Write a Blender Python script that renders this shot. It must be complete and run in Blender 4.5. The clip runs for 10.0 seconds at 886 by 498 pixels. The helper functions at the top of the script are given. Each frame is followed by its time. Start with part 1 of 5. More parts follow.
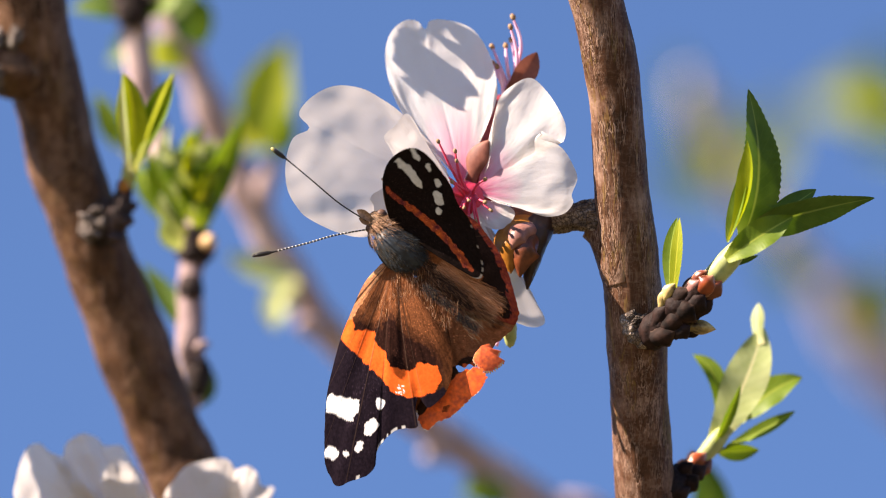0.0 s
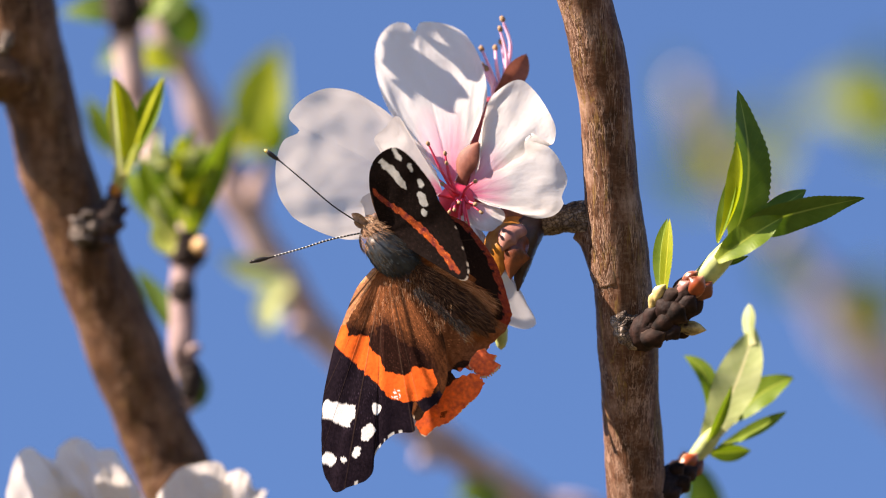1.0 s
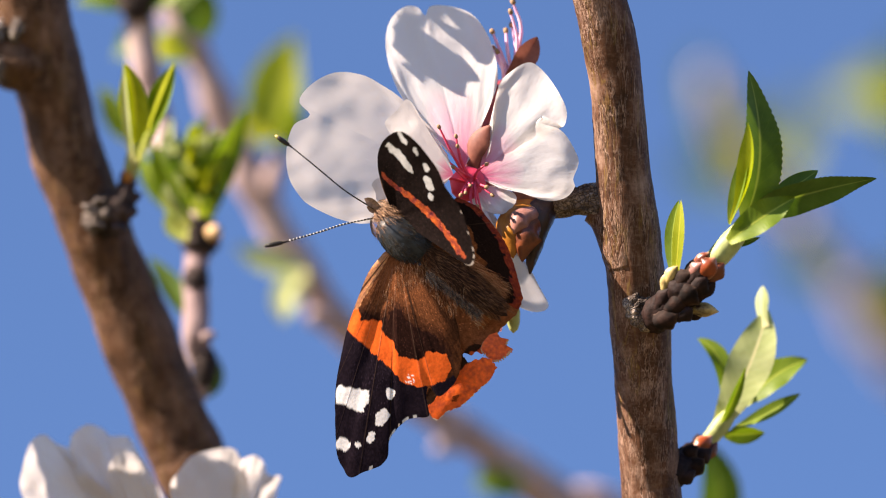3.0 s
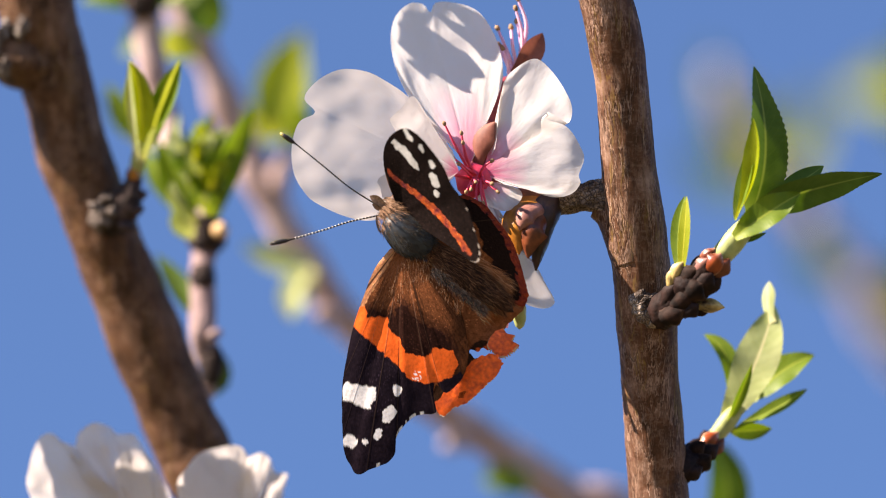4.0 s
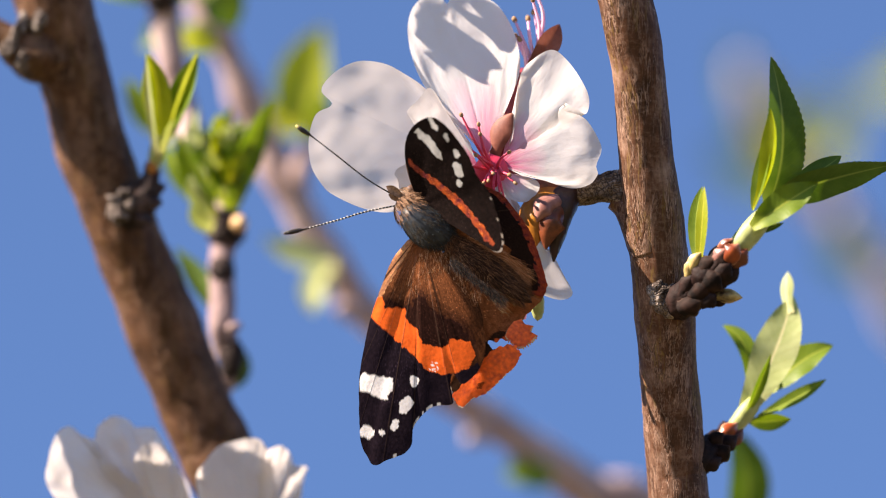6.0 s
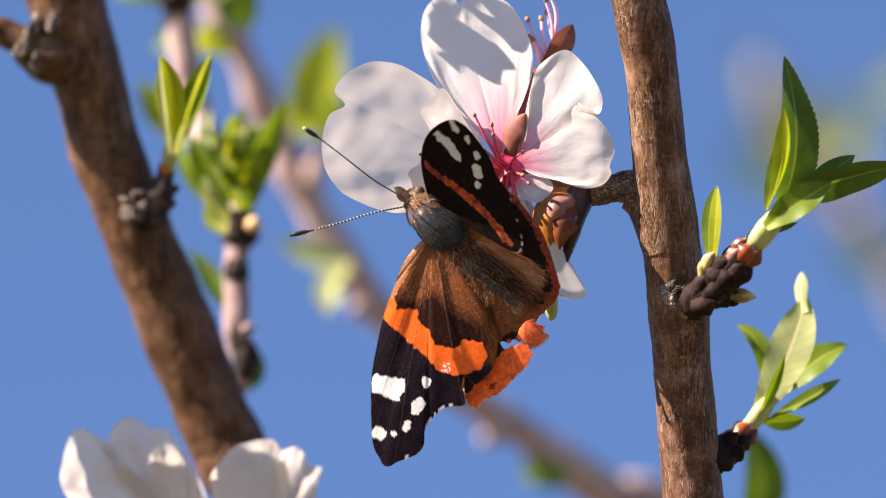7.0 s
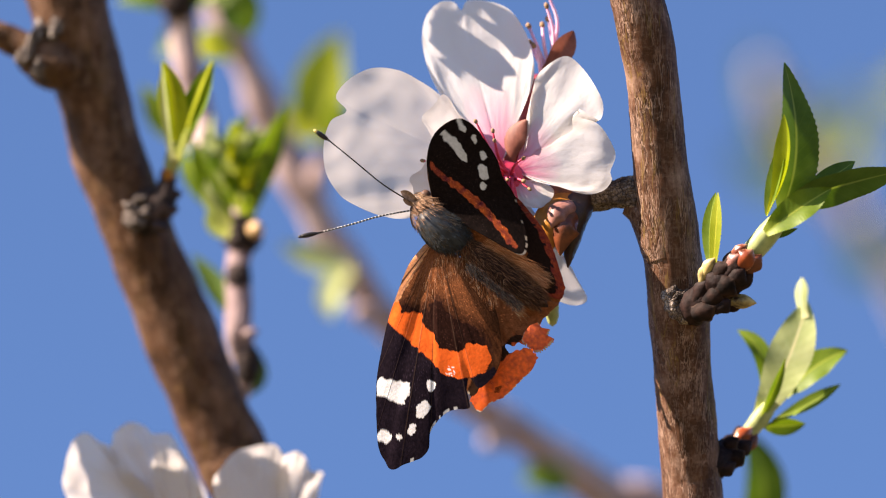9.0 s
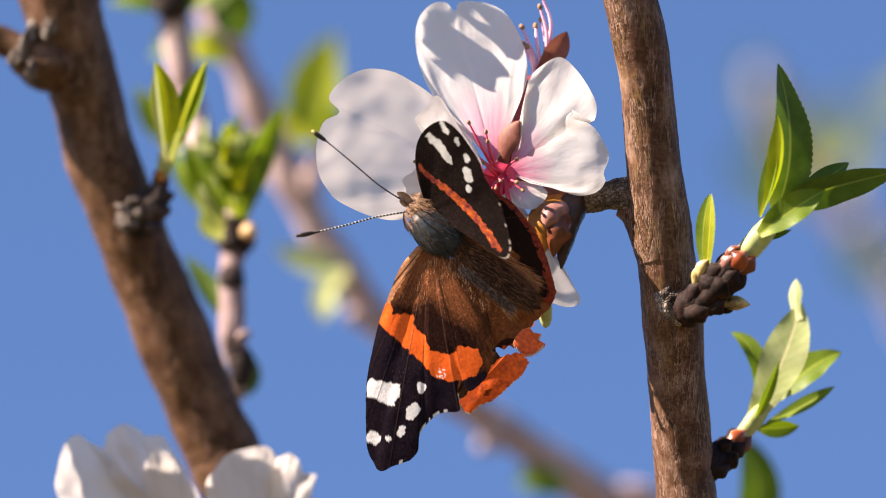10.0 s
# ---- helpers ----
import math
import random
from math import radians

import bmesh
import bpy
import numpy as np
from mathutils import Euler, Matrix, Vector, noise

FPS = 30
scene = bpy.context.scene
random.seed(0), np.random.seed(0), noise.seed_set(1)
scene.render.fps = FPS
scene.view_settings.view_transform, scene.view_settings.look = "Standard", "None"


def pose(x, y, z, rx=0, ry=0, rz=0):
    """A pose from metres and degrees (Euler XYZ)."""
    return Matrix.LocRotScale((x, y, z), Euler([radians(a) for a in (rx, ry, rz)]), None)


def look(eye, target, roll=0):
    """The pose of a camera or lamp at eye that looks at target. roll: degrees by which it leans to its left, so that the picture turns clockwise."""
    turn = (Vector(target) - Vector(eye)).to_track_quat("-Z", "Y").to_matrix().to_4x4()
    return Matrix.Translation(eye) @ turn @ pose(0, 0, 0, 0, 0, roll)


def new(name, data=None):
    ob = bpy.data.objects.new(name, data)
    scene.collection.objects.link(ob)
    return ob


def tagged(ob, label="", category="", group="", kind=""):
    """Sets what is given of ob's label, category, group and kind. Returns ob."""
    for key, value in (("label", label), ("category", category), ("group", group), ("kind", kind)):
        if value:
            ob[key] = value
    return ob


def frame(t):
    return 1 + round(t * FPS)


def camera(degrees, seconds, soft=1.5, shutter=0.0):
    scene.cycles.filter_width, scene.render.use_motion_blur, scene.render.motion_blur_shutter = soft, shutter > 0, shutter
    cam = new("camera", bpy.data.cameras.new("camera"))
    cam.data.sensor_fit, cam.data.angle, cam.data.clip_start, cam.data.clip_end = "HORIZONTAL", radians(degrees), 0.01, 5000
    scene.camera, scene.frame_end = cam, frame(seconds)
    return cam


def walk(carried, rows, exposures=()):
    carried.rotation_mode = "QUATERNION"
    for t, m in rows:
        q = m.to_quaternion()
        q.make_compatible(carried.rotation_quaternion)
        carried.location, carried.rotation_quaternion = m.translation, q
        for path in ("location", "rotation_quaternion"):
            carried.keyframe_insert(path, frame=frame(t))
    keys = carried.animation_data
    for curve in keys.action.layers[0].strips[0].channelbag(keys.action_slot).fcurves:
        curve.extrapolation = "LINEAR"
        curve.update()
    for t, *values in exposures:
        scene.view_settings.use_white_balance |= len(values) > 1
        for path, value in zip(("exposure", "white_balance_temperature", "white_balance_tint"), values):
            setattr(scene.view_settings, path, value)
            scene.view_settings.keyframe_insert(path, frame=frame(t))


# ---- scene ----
# The stage: x to the right, y away from the eye, z up, in millimetres round the butterfly,
# which sits 1.95 m above the ground; the eye looks 28 degrees upwards.
STAGE = pose(0, 0, 1.95, 28)
MM = 0.001
REACH = 1000.0

cam = camera(6.296, 10.0, soft=1.1)
cam.data.dof.use_dof = True
cam.data.dof.focus_distance = 0.994
cam.data.dof.aperture_fstop = 10.5


def eye(x, y, z, yaw, tilt, roll):
    turn = pose(0, 0, 0, 0, 0, yaw) @ pose(0, 0, 0, 90 + tilt) @ pose(0, 0, 0, 0, 0, -roll)
    return STAGE @ pose(x * MM, (y - REACH) * MM, z * MM) @ turn


walk(cam, [
    (0.0, eye(0.00, 0.00, 0.00, 0.000, 0.000, 0.000)),
    (0.5, eye(1.92, -1.22, -1.41, 0.058, 0.096, 0.132)),
    (1.0, eye(2.97, -0.55, -0.62, 0.103, 0.051, 0.285)),
    (1.5, eye(5.34, -0.85, -2.45, 0.234, 0.132, 0.449)),
    (2.0, eye(5.58, 0.28, -3.65, 0.269, 0.162, 0.559)),
    (2.5, eye(7.35, 0.44, -5.29, 0.403, 0.220, 0.569)),
    (4.0, eye(10.83, 1.67, -6.53, 0.681, 0.251, 0.853)),
    (4.5, eye(12.88, 1.52, -6.25, 0.833, 0.224, 0.839)),
    (5.0, eye(12.47, 1.61, -5.74, 0.837, 0.202, 0.961)),
    (6.5, eye(15.91, 2.49, -9.64, 1.136, 0.354, 1.133)),
    (7.0, eye(16.21, 2.77, -8.97, 1.215, 0.339, 1.218)),
    (7.5, eye(16.83, 2.25, -5.35, 1.311, 0.198, 1.239)),
    (8.0, eye(17.68, 2.04, -5.49, 1.366, 0.220, 1.293)),
    (8.5, eye(18.32, 2.77, -5.95, 1.374, 0.214, 1.283)),
    (9.0, eye(17.41, -0.20, -7.41, 1.288, 0.289, 1.212)),
    (9.5, eye(20.01, 4.55, -8.09, 1.419, 0.334, 1.178)),
    (10.0, eye(19.20, 1.95, -9.03, 1.344, 0.392, 1.193)),
], exposures=[(0.0, 1.93, 8350, 15), (10.0, 1.93, 8350, 15)])

# ---- world and sun ----
SUN_STAGE = Vector((-0.77, -0.03, 0.64)).normalized()
sun_way = (STAGE.to_3x3() @ SUN_STAGE).normalized()
world = bpy.data.worlds.new("sky")
scene.world = world
world.use_nodes = True
wn = world.node_tree
sky = wn.nodes.new("ShaderNodeTexSky")
sky.sky_type, sky.sun_disc = "NISHITA", False
sky.sun_elevation = math.asin(sun_way.z)
sky.sun_rotation = math.atan2(sun_way.x, sun_way.y)
sky.altitude, sky.air_density, sky.dust_density, sky.ozone_density = 4000, 1.0, 0.0, 10.0
wn.nodes["Background"].inputs["Strength"].default_value = 0.083
wn.links.new(sky.outputs["Color"], wn.nodes["Background"].inputs["Color"])
sun = new("sun", bpy.data.lights.new("sun", "SUN"))
sun.data.energy, sun.data.angle, sun.data.color = 5.0, radians(0.53), (1.0, 0.955, 0.945)
sun.matrix_world = look(sun_way * 10, (0, 0, 0))


# ---- materials ----
class Mat:
    """A node material with a Principled shader and short ways to add nodes."""

    def __init__(self, name, rough=0.6, spec=0.3):
        self.m = bpy.data.materials.new(name)
        self.m.use_nodes = True
        self.t = self.m.node_tree
        self.b = self.t.nodes["Principled BSDF"]
        self.out = self.t.nodes["Material Output"]
        self.b.inputs["Roughness"].default_value = rough
        self.b.inputs["Specular IOR Level"].default_value = spec
        self.co = self.t.nodes.new("ShaderNodeTexCoord").outputs["Object"]

    def node(self, kind, **values):
        n = self.t.nodes.new(kind)
        for key, value in values.items():
            n.inputs[key.replace("_", " ")].default_value = value
        return n

    def link(self, a, b):
        self.t.links.new(a, b)

    def noise(self, scale, detail=4.0, stretch=(1, 1, 1), rough=0.55):
        p = self.node("ShaderNodeMapping")
        p.inputs["Scale"].default_value = stretch
        self.link(self.co, p.inputs["Vector"])
        n = self.node("ShaderNodeTexNoise", Scale=scale, Detail=detail, Roughness=rough)
        self.link(p.outputs["Vector"], n.inputs["Vector"])
        return n.outputs["Fac"]

    def ramp(self, fac, stops):
        r = self.t.nodes.new("ShaderNodeValToRGB")
        e = r.color_ramp.elements
        while len(e) < len(stops):
            e.new(0.5)
        for el, (p, c) in zip(e, stops):
            el.position, el.color = p, (*c, 1)
        self.link(fac, r.inputs["Fac"])
        return r.outputs["Color"]

    def mix(self, fac, a, b, how="MIX"):
        n = self.t.nodes.new("ShaderNodeMix")
        n.data_type, n.blend_type = "RGBA", how
        for socket, value in ((n.inputs[0], fac), (n.inputs[6], a), (n.inputs[7], b)):
            if isinstance(value, bpy.types.NodeSocket):
                self.link(value, socket)
            elif isinstance(value, (int, float)):
                socket.default_value = value
            else:
                socket.default_value = (*value, 1)
        return n.outputs[2]

    def attr(self, name):
        n = self.t.nodes.new("ShaderNodeAttribute")
        n.attribute_name = name
        return n

    def math(self, how, a, b=0.0):
        n = self.t.nodes.new("ShaderNodeMath")
        n.operation = how
        for socket, value in ((n.inputs[0], a), (n.inputs[1], b)):
            if isinstance(value, bpy.types.NodeSocket):
                self.link(value, socket)
            else:
                socket.default_value = value
        return n.outputs[0]

    def color(self, c):
        self.link(c, self.b.inputs["Base Color"])
        self.c = c
        return self

    def bump(self, height, distance, strength=1.0):
        n = self.node("ShaderNodeBump", Strength=strength, Distance=distance)
        self.link(height, n.inputs["Height"])
        self.link(n.outputs["Normal"], self.b.inputs["Normal"])
        return self

    def thin(self, share, tint=None):
        """Lets part of the light through, as leaves and petals do."""
        tr = self.node("ShaderNodeBsdfTranslucent")
        self.link(self.mix(1.0, self.c, tint, "MULTIPLY") if tint else self.c, tr.inputs["Color"])
        mx = self.node("ShaderNodeMixShader", Fac=share)
        self.link(self.b.outputs[0], mx.inputs[1])
        self.link(tr.outputs[0], mx.inputs[2])
        self.link(mx.outputs[0], self.out.inputs["Surface"])
        return self


def bark_material(name, dark, mid, light, streak=(2400, 2400, 600)):
    k = Mat(name, 0.75, 0.25)
    ridges = k.noise(1.0, 6, streak, 0.65)
    blotch = k.noise(140, 3)
    fleck = k.noise(1500, 3)
    c = k.ramp(ridges, [(0.24, dark), (0.5, mid), (0.82, light)])
    c = k.mix(k.ramp(blotch, [(0.42, (0, 0, 0)), (0.75, (0.35, 0.35, 0.35))]), c, light)
    c = k.mix(k.ramp(fleck, [(0.6, (0, 0, 0)), (0.75, (0.4, 0.4, 0.4))]), c, dark)
    k.color(c)
    return k.bump(k.math("ADD", ridges, k.math("MULTIPLY", fleck, 0.5)), 0.16 / streak[0], 0.8).m



def smooth_bark(name, dark, mid, light, crack):
    """Young bark: soft blotches, fine cross wrinkles, thin upright seams with pale lips and a few long olive cracks."""
    k = Mat(name, 0.6, 0.12)
    blotch = k.noise(240, 6, (1, 1, 0.6), 0.65)
    wrinkle = k.noise(1.0, 5, (900, 900, 2200), 0.65)
    streak = k.noise(1.0, 6, (1500, 1500, 300), 0.7)
    seam = k.noise(1.0, 4, (1150, 1150, 130), 0.6)
    seam_b = k.noise(1.0, 4, (700, 700, 90), 0.6)
    line = k.noise(1.0, 4, (520, 520, 40), 0.55)
    fleck = k.noise(1900, 4)
    flaky = k.ramp(k.noise(330, 3, (1, 1, 0.5)), [(0.4, (0.1, 0.1, 0.1)), (0.6, (1, 1, 1))])
    c = k.ramp(blotch, [(0.26, dark), (0.5, mid), (0.86, light)])
    c = k.mix(k.ramp(wrinkle, [(0.5, (0, 0, 0)), (0.75, (0.22, 0.22, 0.22))]), c, light)
    c = k.mix(k.ramp(streak, [(0.34, (0.4, 0.4, 0.4)), (0.48, (0, 0, 0))]), c, dark)
    c = k.mix(k.ramp(streak, [(0.6, (0, 0, 0)), (0.76, (0.22, 0.22, 0.22))]), c, light)
    lips, gaps = 0.0, 0.0
    for n in (seam, seam_b):
        lip = k.math("MULTIPLY", k.ramp(n, [(0.468, (0, 0, 0)), (0.486, (1, 1, 1)), (0.504, (0, 0, 0))]), flaky)
        gap = k.math("MULTIPLY", k.ramp(n, [(0.504, (0, 0, 0)), (0.522, (1, 1, 1)), (0.548, (0, 0, 0))]), flaky)
        lips, gaps = k.math("MAXIMUM", lip, lips), k.math("MAXIMUM", gap, gaps)
    long = k.ramp(line, [(0.525, (0, 0, 0)), (0.548, (0.6, 0.6, 0.6)), (0.571, (0, 0, 0))])
    c = k.mix(long, c, crack)
    c = k.mix(k.math("MULTIPLY", lips, 0.7), c, light)
    c = k.mix(k.math("MULTIPLY", gaps, 0.8), c, dark)
    c = k.mix(k.ramp(fleck, [(0.6, (0, 0, 0)), (0.72, (0.5, 0.5, 0.5))]), c, dark)
    k.color(c)
    h = k.math("ADD", k.math("MULTIPLY", k.math("ADD", wrinkle, streak), 0.45), k.math("ADD", k.math("MULTIPLY", fleck, 0.6), k.math("MULTIPLY", long, 0.35)))
    h = k.math("ADD", h, k.math("SUBTRACT", lips, gaps))
    return k.bump(h, 0.00005, 0.8).m


def scaly_bark(name, dark, mid, light):
    """Old spur bark broken into small plates."""
    k = Mat(name, 0.75, 0.25)
    v = k.node("ShaderNodeTexVoronoi", Scale=1900.0, Randomness=1.0)
    v.feature = "DISTANCE_TO_EDGE"
    warp = k.node("ShaderNodeTexNoise", Scale=600.0, Detail=5.0)
    k.link(k.co, warp.inputs["Vector"])
    shift = k.t.nodes.new("ShaderNodeVectorMath")
    shift.operation = "MULTIPLY_ADD"
    k.link(warp.outputs["Color"], shift.inputs[0])
    shift.inputs[1].default_value = (0.0016, 0.0016, 0.0016)
    k.link(k.co, shift.inputs[2])
    k.link(shift.outputs[0], v.inputs["Vector"])
    patch, grain = k.noise(420, 4), k.noise(2600, 4)
    c = k.ramp(k.math("ADD", k.math("MULTIPLY", patch, 0.7), k.math("MULTIPLY", grain, 0.3)), [(0.36, dark), (0.5, mid), (0.66, light)])
    gap = k.ramp(v.outputs["Distance"], [(0.0, (1, 1, 1)), (0.12, (0, 0, 0))])
    c = k.mix(gap, c, dark)
    k.color(c)
    return k.bump(k.math("ADD", k.math("MULTIPLY", v.outputs["Distance"], 1.6), k.math("MULTIPLY", grain, 0.4)), 0.0003, 0.9).m


BARK = smooth_bark("branch_bark", (0.015, 0.006, 0.0022), (0.088, 0.038, 0.020), (0.41, 0.27, 0.205), (0.16, 0.098, 0.024))
BARK_FAR = smooth_bark("brown_bark", (0.009, 0.0038, 0.0015), (0.072, 0.032, 0.015), (0.31, 0.185, 0.125), (0.12, 0.068, 0.018))
BARK_SPUR = scaly_bark("spur_bark", (0.018, 0.011, 0.008), (0.14, 0.10, 0.08), (0.40, 0.33, 0.28))
BARK_KNOB = scaly_bark("dark_spur_bark", (0.007, 0.004, 0.0035), (0.030, 0.016, 0.014), (0.13, 0.085, 0.075))
SCAR = scaly_bark("grey_scar", (0.02, 0.013, 0.010), (0.13, 0.10, 0.085), (0.42, 0.37, 0.34))
BARK_PINK = bark_material("young_pink_bark", (0.17, 0.10, 0.095), (0.36, 0.26, 0.25), (0.52, 0.42, 0.40), (300, 300, 120))
BARK_PALE = bark_material("pale_far_bark", (0.24, 0.18, 0.175), (0.38, 0.31, 0.30), (0.52, 0.44, 0.42), (300, 300, 120))
BARK_TWIG = bark_material("purple_twig_bark", (0.10, 0.06, 0.062), (0.24, 0.165, 0.165), (0.38, 0.29, 0.28), (300, 300, 120))
BARK_TRUNK = bark_material("trunk_bark", (0.05, 0.035, 0.03), (0.16, 0.12, 0.10), (0.30, 0.25, 0.22), (120, 120, 30))


def petal_material():
    k = Mat("white_petal", 0.55, 0.25)
    a = k.attr("paint")
    grain = k.noise(900, 4)
    soft = k.noise(160, 2)
    c = k.mix(k.ramp(soft, [(0.35, (0, 0, 0)), (0.75, (0.10, 0.10, 0.10))]), a.outputs["Color"], (0.72, 0.66, 0.64))
    k.color(c)
    p = k.node("ShaderNodeMapping")
    p.inputs["Scale"].default_value = (60, 9, 40)
    k.link(k.attr("lines").outputs["Vector"], p.inputs["Vector"])
    fine = k.node("ShaderNodeTexNoise", Scale=1.0, Detail=5.0, Roughness=0.6)
    k.link(p.outputs["Vector"], fine.inputs["Vector"])
    return k.bump(k.math("ADD", grain, k.math("MULTIPLY", fine.outputs["Fac"], 1.0)), 0.00013, 0.36).thin(0.47, (1.0, 0.97, 0.96)).m


def leaf_material(name, dark, light, share=0.4):
    k = Mat(name, 0.5, 0.25)
    a = k.attr("vein")
    s = k.t.nodes.new("ShaderNodeSeparateColor")
    k.link(a.outputs["Color"], s.inputs[0])
    along, across = s.outputs[0], s.outputs[1]
    n = k.noise(260, 4)
    c = k.ramp(n, [(0.3, dark), (0.7, light)])
    side = k.math("SINE", k.math("MULTIPLY", k.math("SUBTRACT", along, k.math("MULTIPLY", across, 0.16)), 75.0))
    rib = k.ramp(side, [(0.80, (0, 0, 0)), (1.0, (0.06, 0.06, 0.06))])
    mid = k.ramp(across, [(0.02, (0.9, 0.9, 0.9)), (0.09, (0, 0, 0))])
    pale = (min(1, light[0] * 1.6 + 0.05), min(1, light[1] * 1.35 + 0.04), light[2] * 1.6 + 0.02)
    c = k.mix(rib, c, pale)
    c = k.mix(mid, c, pale)
    # the blade is paler where it leaves the stalk
    c = k.mix(k.ramp(along, [(0.0, (0.8, 0.8, 0.8)), (0.22, (0, 0, 0))]), c, pale)
    k.color(c)
    return k.bump(k.math("ADD", n, k.math("MULTIPLY", side, -0.03)), 0.0002, 0.6).thin(share, (0.95, 1.0, 0.45)).m


def painted_material(name, rough, grain_scale, depth, spec=0.3, share=0.0):
    """Colour from the mesh's own pattern, broken by fine grain."""
    k = Mat(name, rough, spec)
    a = k.attr("paint")
    g = k.noise(grain_scale, 4)
    c = k.mix(1.0, a.outputs["Color"], k.ramp(g, [(0.25, (0.78, 0.78, 0.78)), (0.75, (1.16, 1.16, 1.16))]), "MULTIPLY")
    k.color(c)
    k.bump(g, depth, 0.6)
    return k.thin(share).m if share else k.m


def plain_material(name, a, b, scale, rough=0.6, depth=0.0, spec=0.3, share=0.0):
    k = Mat(name, rough, spec)
    n = k.noise(scale, 4)
    k.color(k.ramp(n, [(0.3, a), (0.7, b)])).bump(n, depth or 0.08 / scale, 0.6)
    return k.thin(share).m if share else k.m


def scale_material(name, a, b, rim, scale, rough=0.35):
    """A bud scale: mottled, with a thin dry rim towards its tip."""
    k = Mat(name, rough, 0.3 if rough < 0.5 else 0.1)
    n = k.noise(scale, 4)
    v = k.t.nodes.new("ShaderNodeSeparateColor")
    k.link(k.attr("vein").outputs["Color"], v.inputs[0])
    c = k.ramp(n, [(0.36, a), (0.64, b)])
    edge = k.math("ADD", k.math("MAXIMUM", v.outputs[0], v.outputs[1]), k.math("MULTIPLY", k.math("SUBTRACT", n, 0.5), 0.4))
    c = k.mix(k.ramp(edge, [(0.80, (0, 0, 0)), (0.97, (0.75, 0.75, 0.75))]), c, rim)
    return k.color(c).bump(n, 0.0003, 0.6).m


PETAL = petal_material()
LEAF = leaf_material("fresh_leaf", (0.080, 0.140, 0.008), (0.16, 0.235, 0.022))
LEAF_DARK = leaf_material("full_leaf", (0.036, 0.080, 0.008), (0.080, 0.140, 0.018), 0.33)
LEAF_PALE = leaf_material("downy_leaf", (0.30, 0.355, 0.14), (0.43, 0.475, 0.235), 0.35)
LEAF_YELLOW = leaf_material("yellow_green_leaf", (0.23, 0.275, 0.010), (0.36, 0.39, 0.03), 0.42)
STEM = plain_material("pale_green_stem", (0.22, 0.26, 0.085), (0.36, 0.39, 0.16), 700, 0.5)
SCALE_RED = plain_material("red_bud_scale", (0.03, 0.009, 0.006), (0.19, 0.05, 0.02), 500, 0.35, spec=0.3, depth=0.0004)
SCALE_DARK = plain_material("dark_bud_scale", (0.010, 0.005, 0.0045), (0.036, 0.016, 0.014), 600, 0.45, depth=0.0004)
SCALE_KNOB = plain_material("knobbly_spur", (0.005, 0.0025, 0.0025), (0.026, 0.012, 0.010), 900, 0.65, 0.0003, spec=0.12)
SCALE_BROWN = scale_material("brown_bud_scale", (0.005, 0.0025, 0.002), (0.024, 0.011, 0.008), (0.06, 0.036, 0.026), 700, 0.7)
SCALE_SPOTTED = scale_material("spotted_bud_scale", (0.02, 0.008, 0.004), (0.46, 0.34, 0.13), (0.40, 0.30, 0.14), 620, 0.45)
SCALE_GLOSSY = scale_material("red_brown_bud_scale", (0.06, 0.010, 0.004), (0.25, 0.05, 0.014), (0.42, 0.22, 0.14), 380, 0.3)
SCALE_CREAM = plain_material("cream_bud_scale", (0.45, 0.26, 0.12), (0.62, 0.44, 0.24), 400, 0.5, depth=0.0003)
SCALE_AMBER = plain_material("amber_bud_scale", (0.16, 0.045, 0.007), (0.55, 0.22, 0.035), 350, 0.35, spec=0.3, share=0.25, depth=0.0004)
SCALE_PINK = plain_material("pink_bud_scale", (0.11, 0.038, 0.03), (0.36, 0.17, 0.14), 400, 0.4, spec=0.3, depth=0.0004)
SEPAL = plain_material("brown_red_sepal", (0.13, 0.036, 0.026), (0.30, 0.105, 0.07), 500, 0.6, share=0.2)
CALYX = plain_material("dark_red_calyx", (0.12, 0.012, 0.018), (0.24, 0.03, 0.035), 400, 0.5)
FILAMENT = plain_material("crimson_filament", (0.70, 0.045, 0.11), (0.86, 0.14, 0.22), 500, 0.45, share=0.2)
FILAMENT_PALE = plain_material("pale_pink_filament", (0.74, 0.34, 0.56), (0.88, 0.66, 0.78), 300, 0.45, share=0.3)
PETAL_THIN = plain_material("thin_white_petal", (0.70, 0.68, 0.67), (0.78, 0.76, 0.75), 300, 0.6, share=0.5)
ANTHER = plain_material("ochre_anther", (0.20, 0.11, 0.055), (0.36, 0.22, 0.125), 1500, 0.8)
HEART = plain_material("crimson_heart", (0.62, 0.035, 0.09), (0.80, 0.10, 0.17), 600, 0.5)
WING = painted_material("wing_scales", 0.8, 2600, 0.00004, 0.015)
BODY = plain_material("dark_insect_body", (0.007, 0.008, 0.010), (0.026, 0.035, 0.046), 900, 0.45, spec=0.3)
FUR = painted_material("fine_insect_hair", 0.7, 1200, 0.00004, 0.03)
PELT = plain_material("brown_insect_skin", (0.014, 0.008, 0.006), (0.04, 0.02, 0.014), 900, 0.8, spec=0.05)
PALP = plain_material("tawny_palp", (0.14, 0.08, 0.05), (0.36, 0.22, 0.15), 2500, 0.7)
EYE = plain_material("brown_compound_eye", (0.06, 0.03, 0.02), (0.12, 0.06, 0.04), 4000, 0.55, spec=0.2)
BLACK = plain_material("black_antenna", (0.012, 0.01, 0.01), (0.03, 0.025, 0.022), 2000, 0.5)
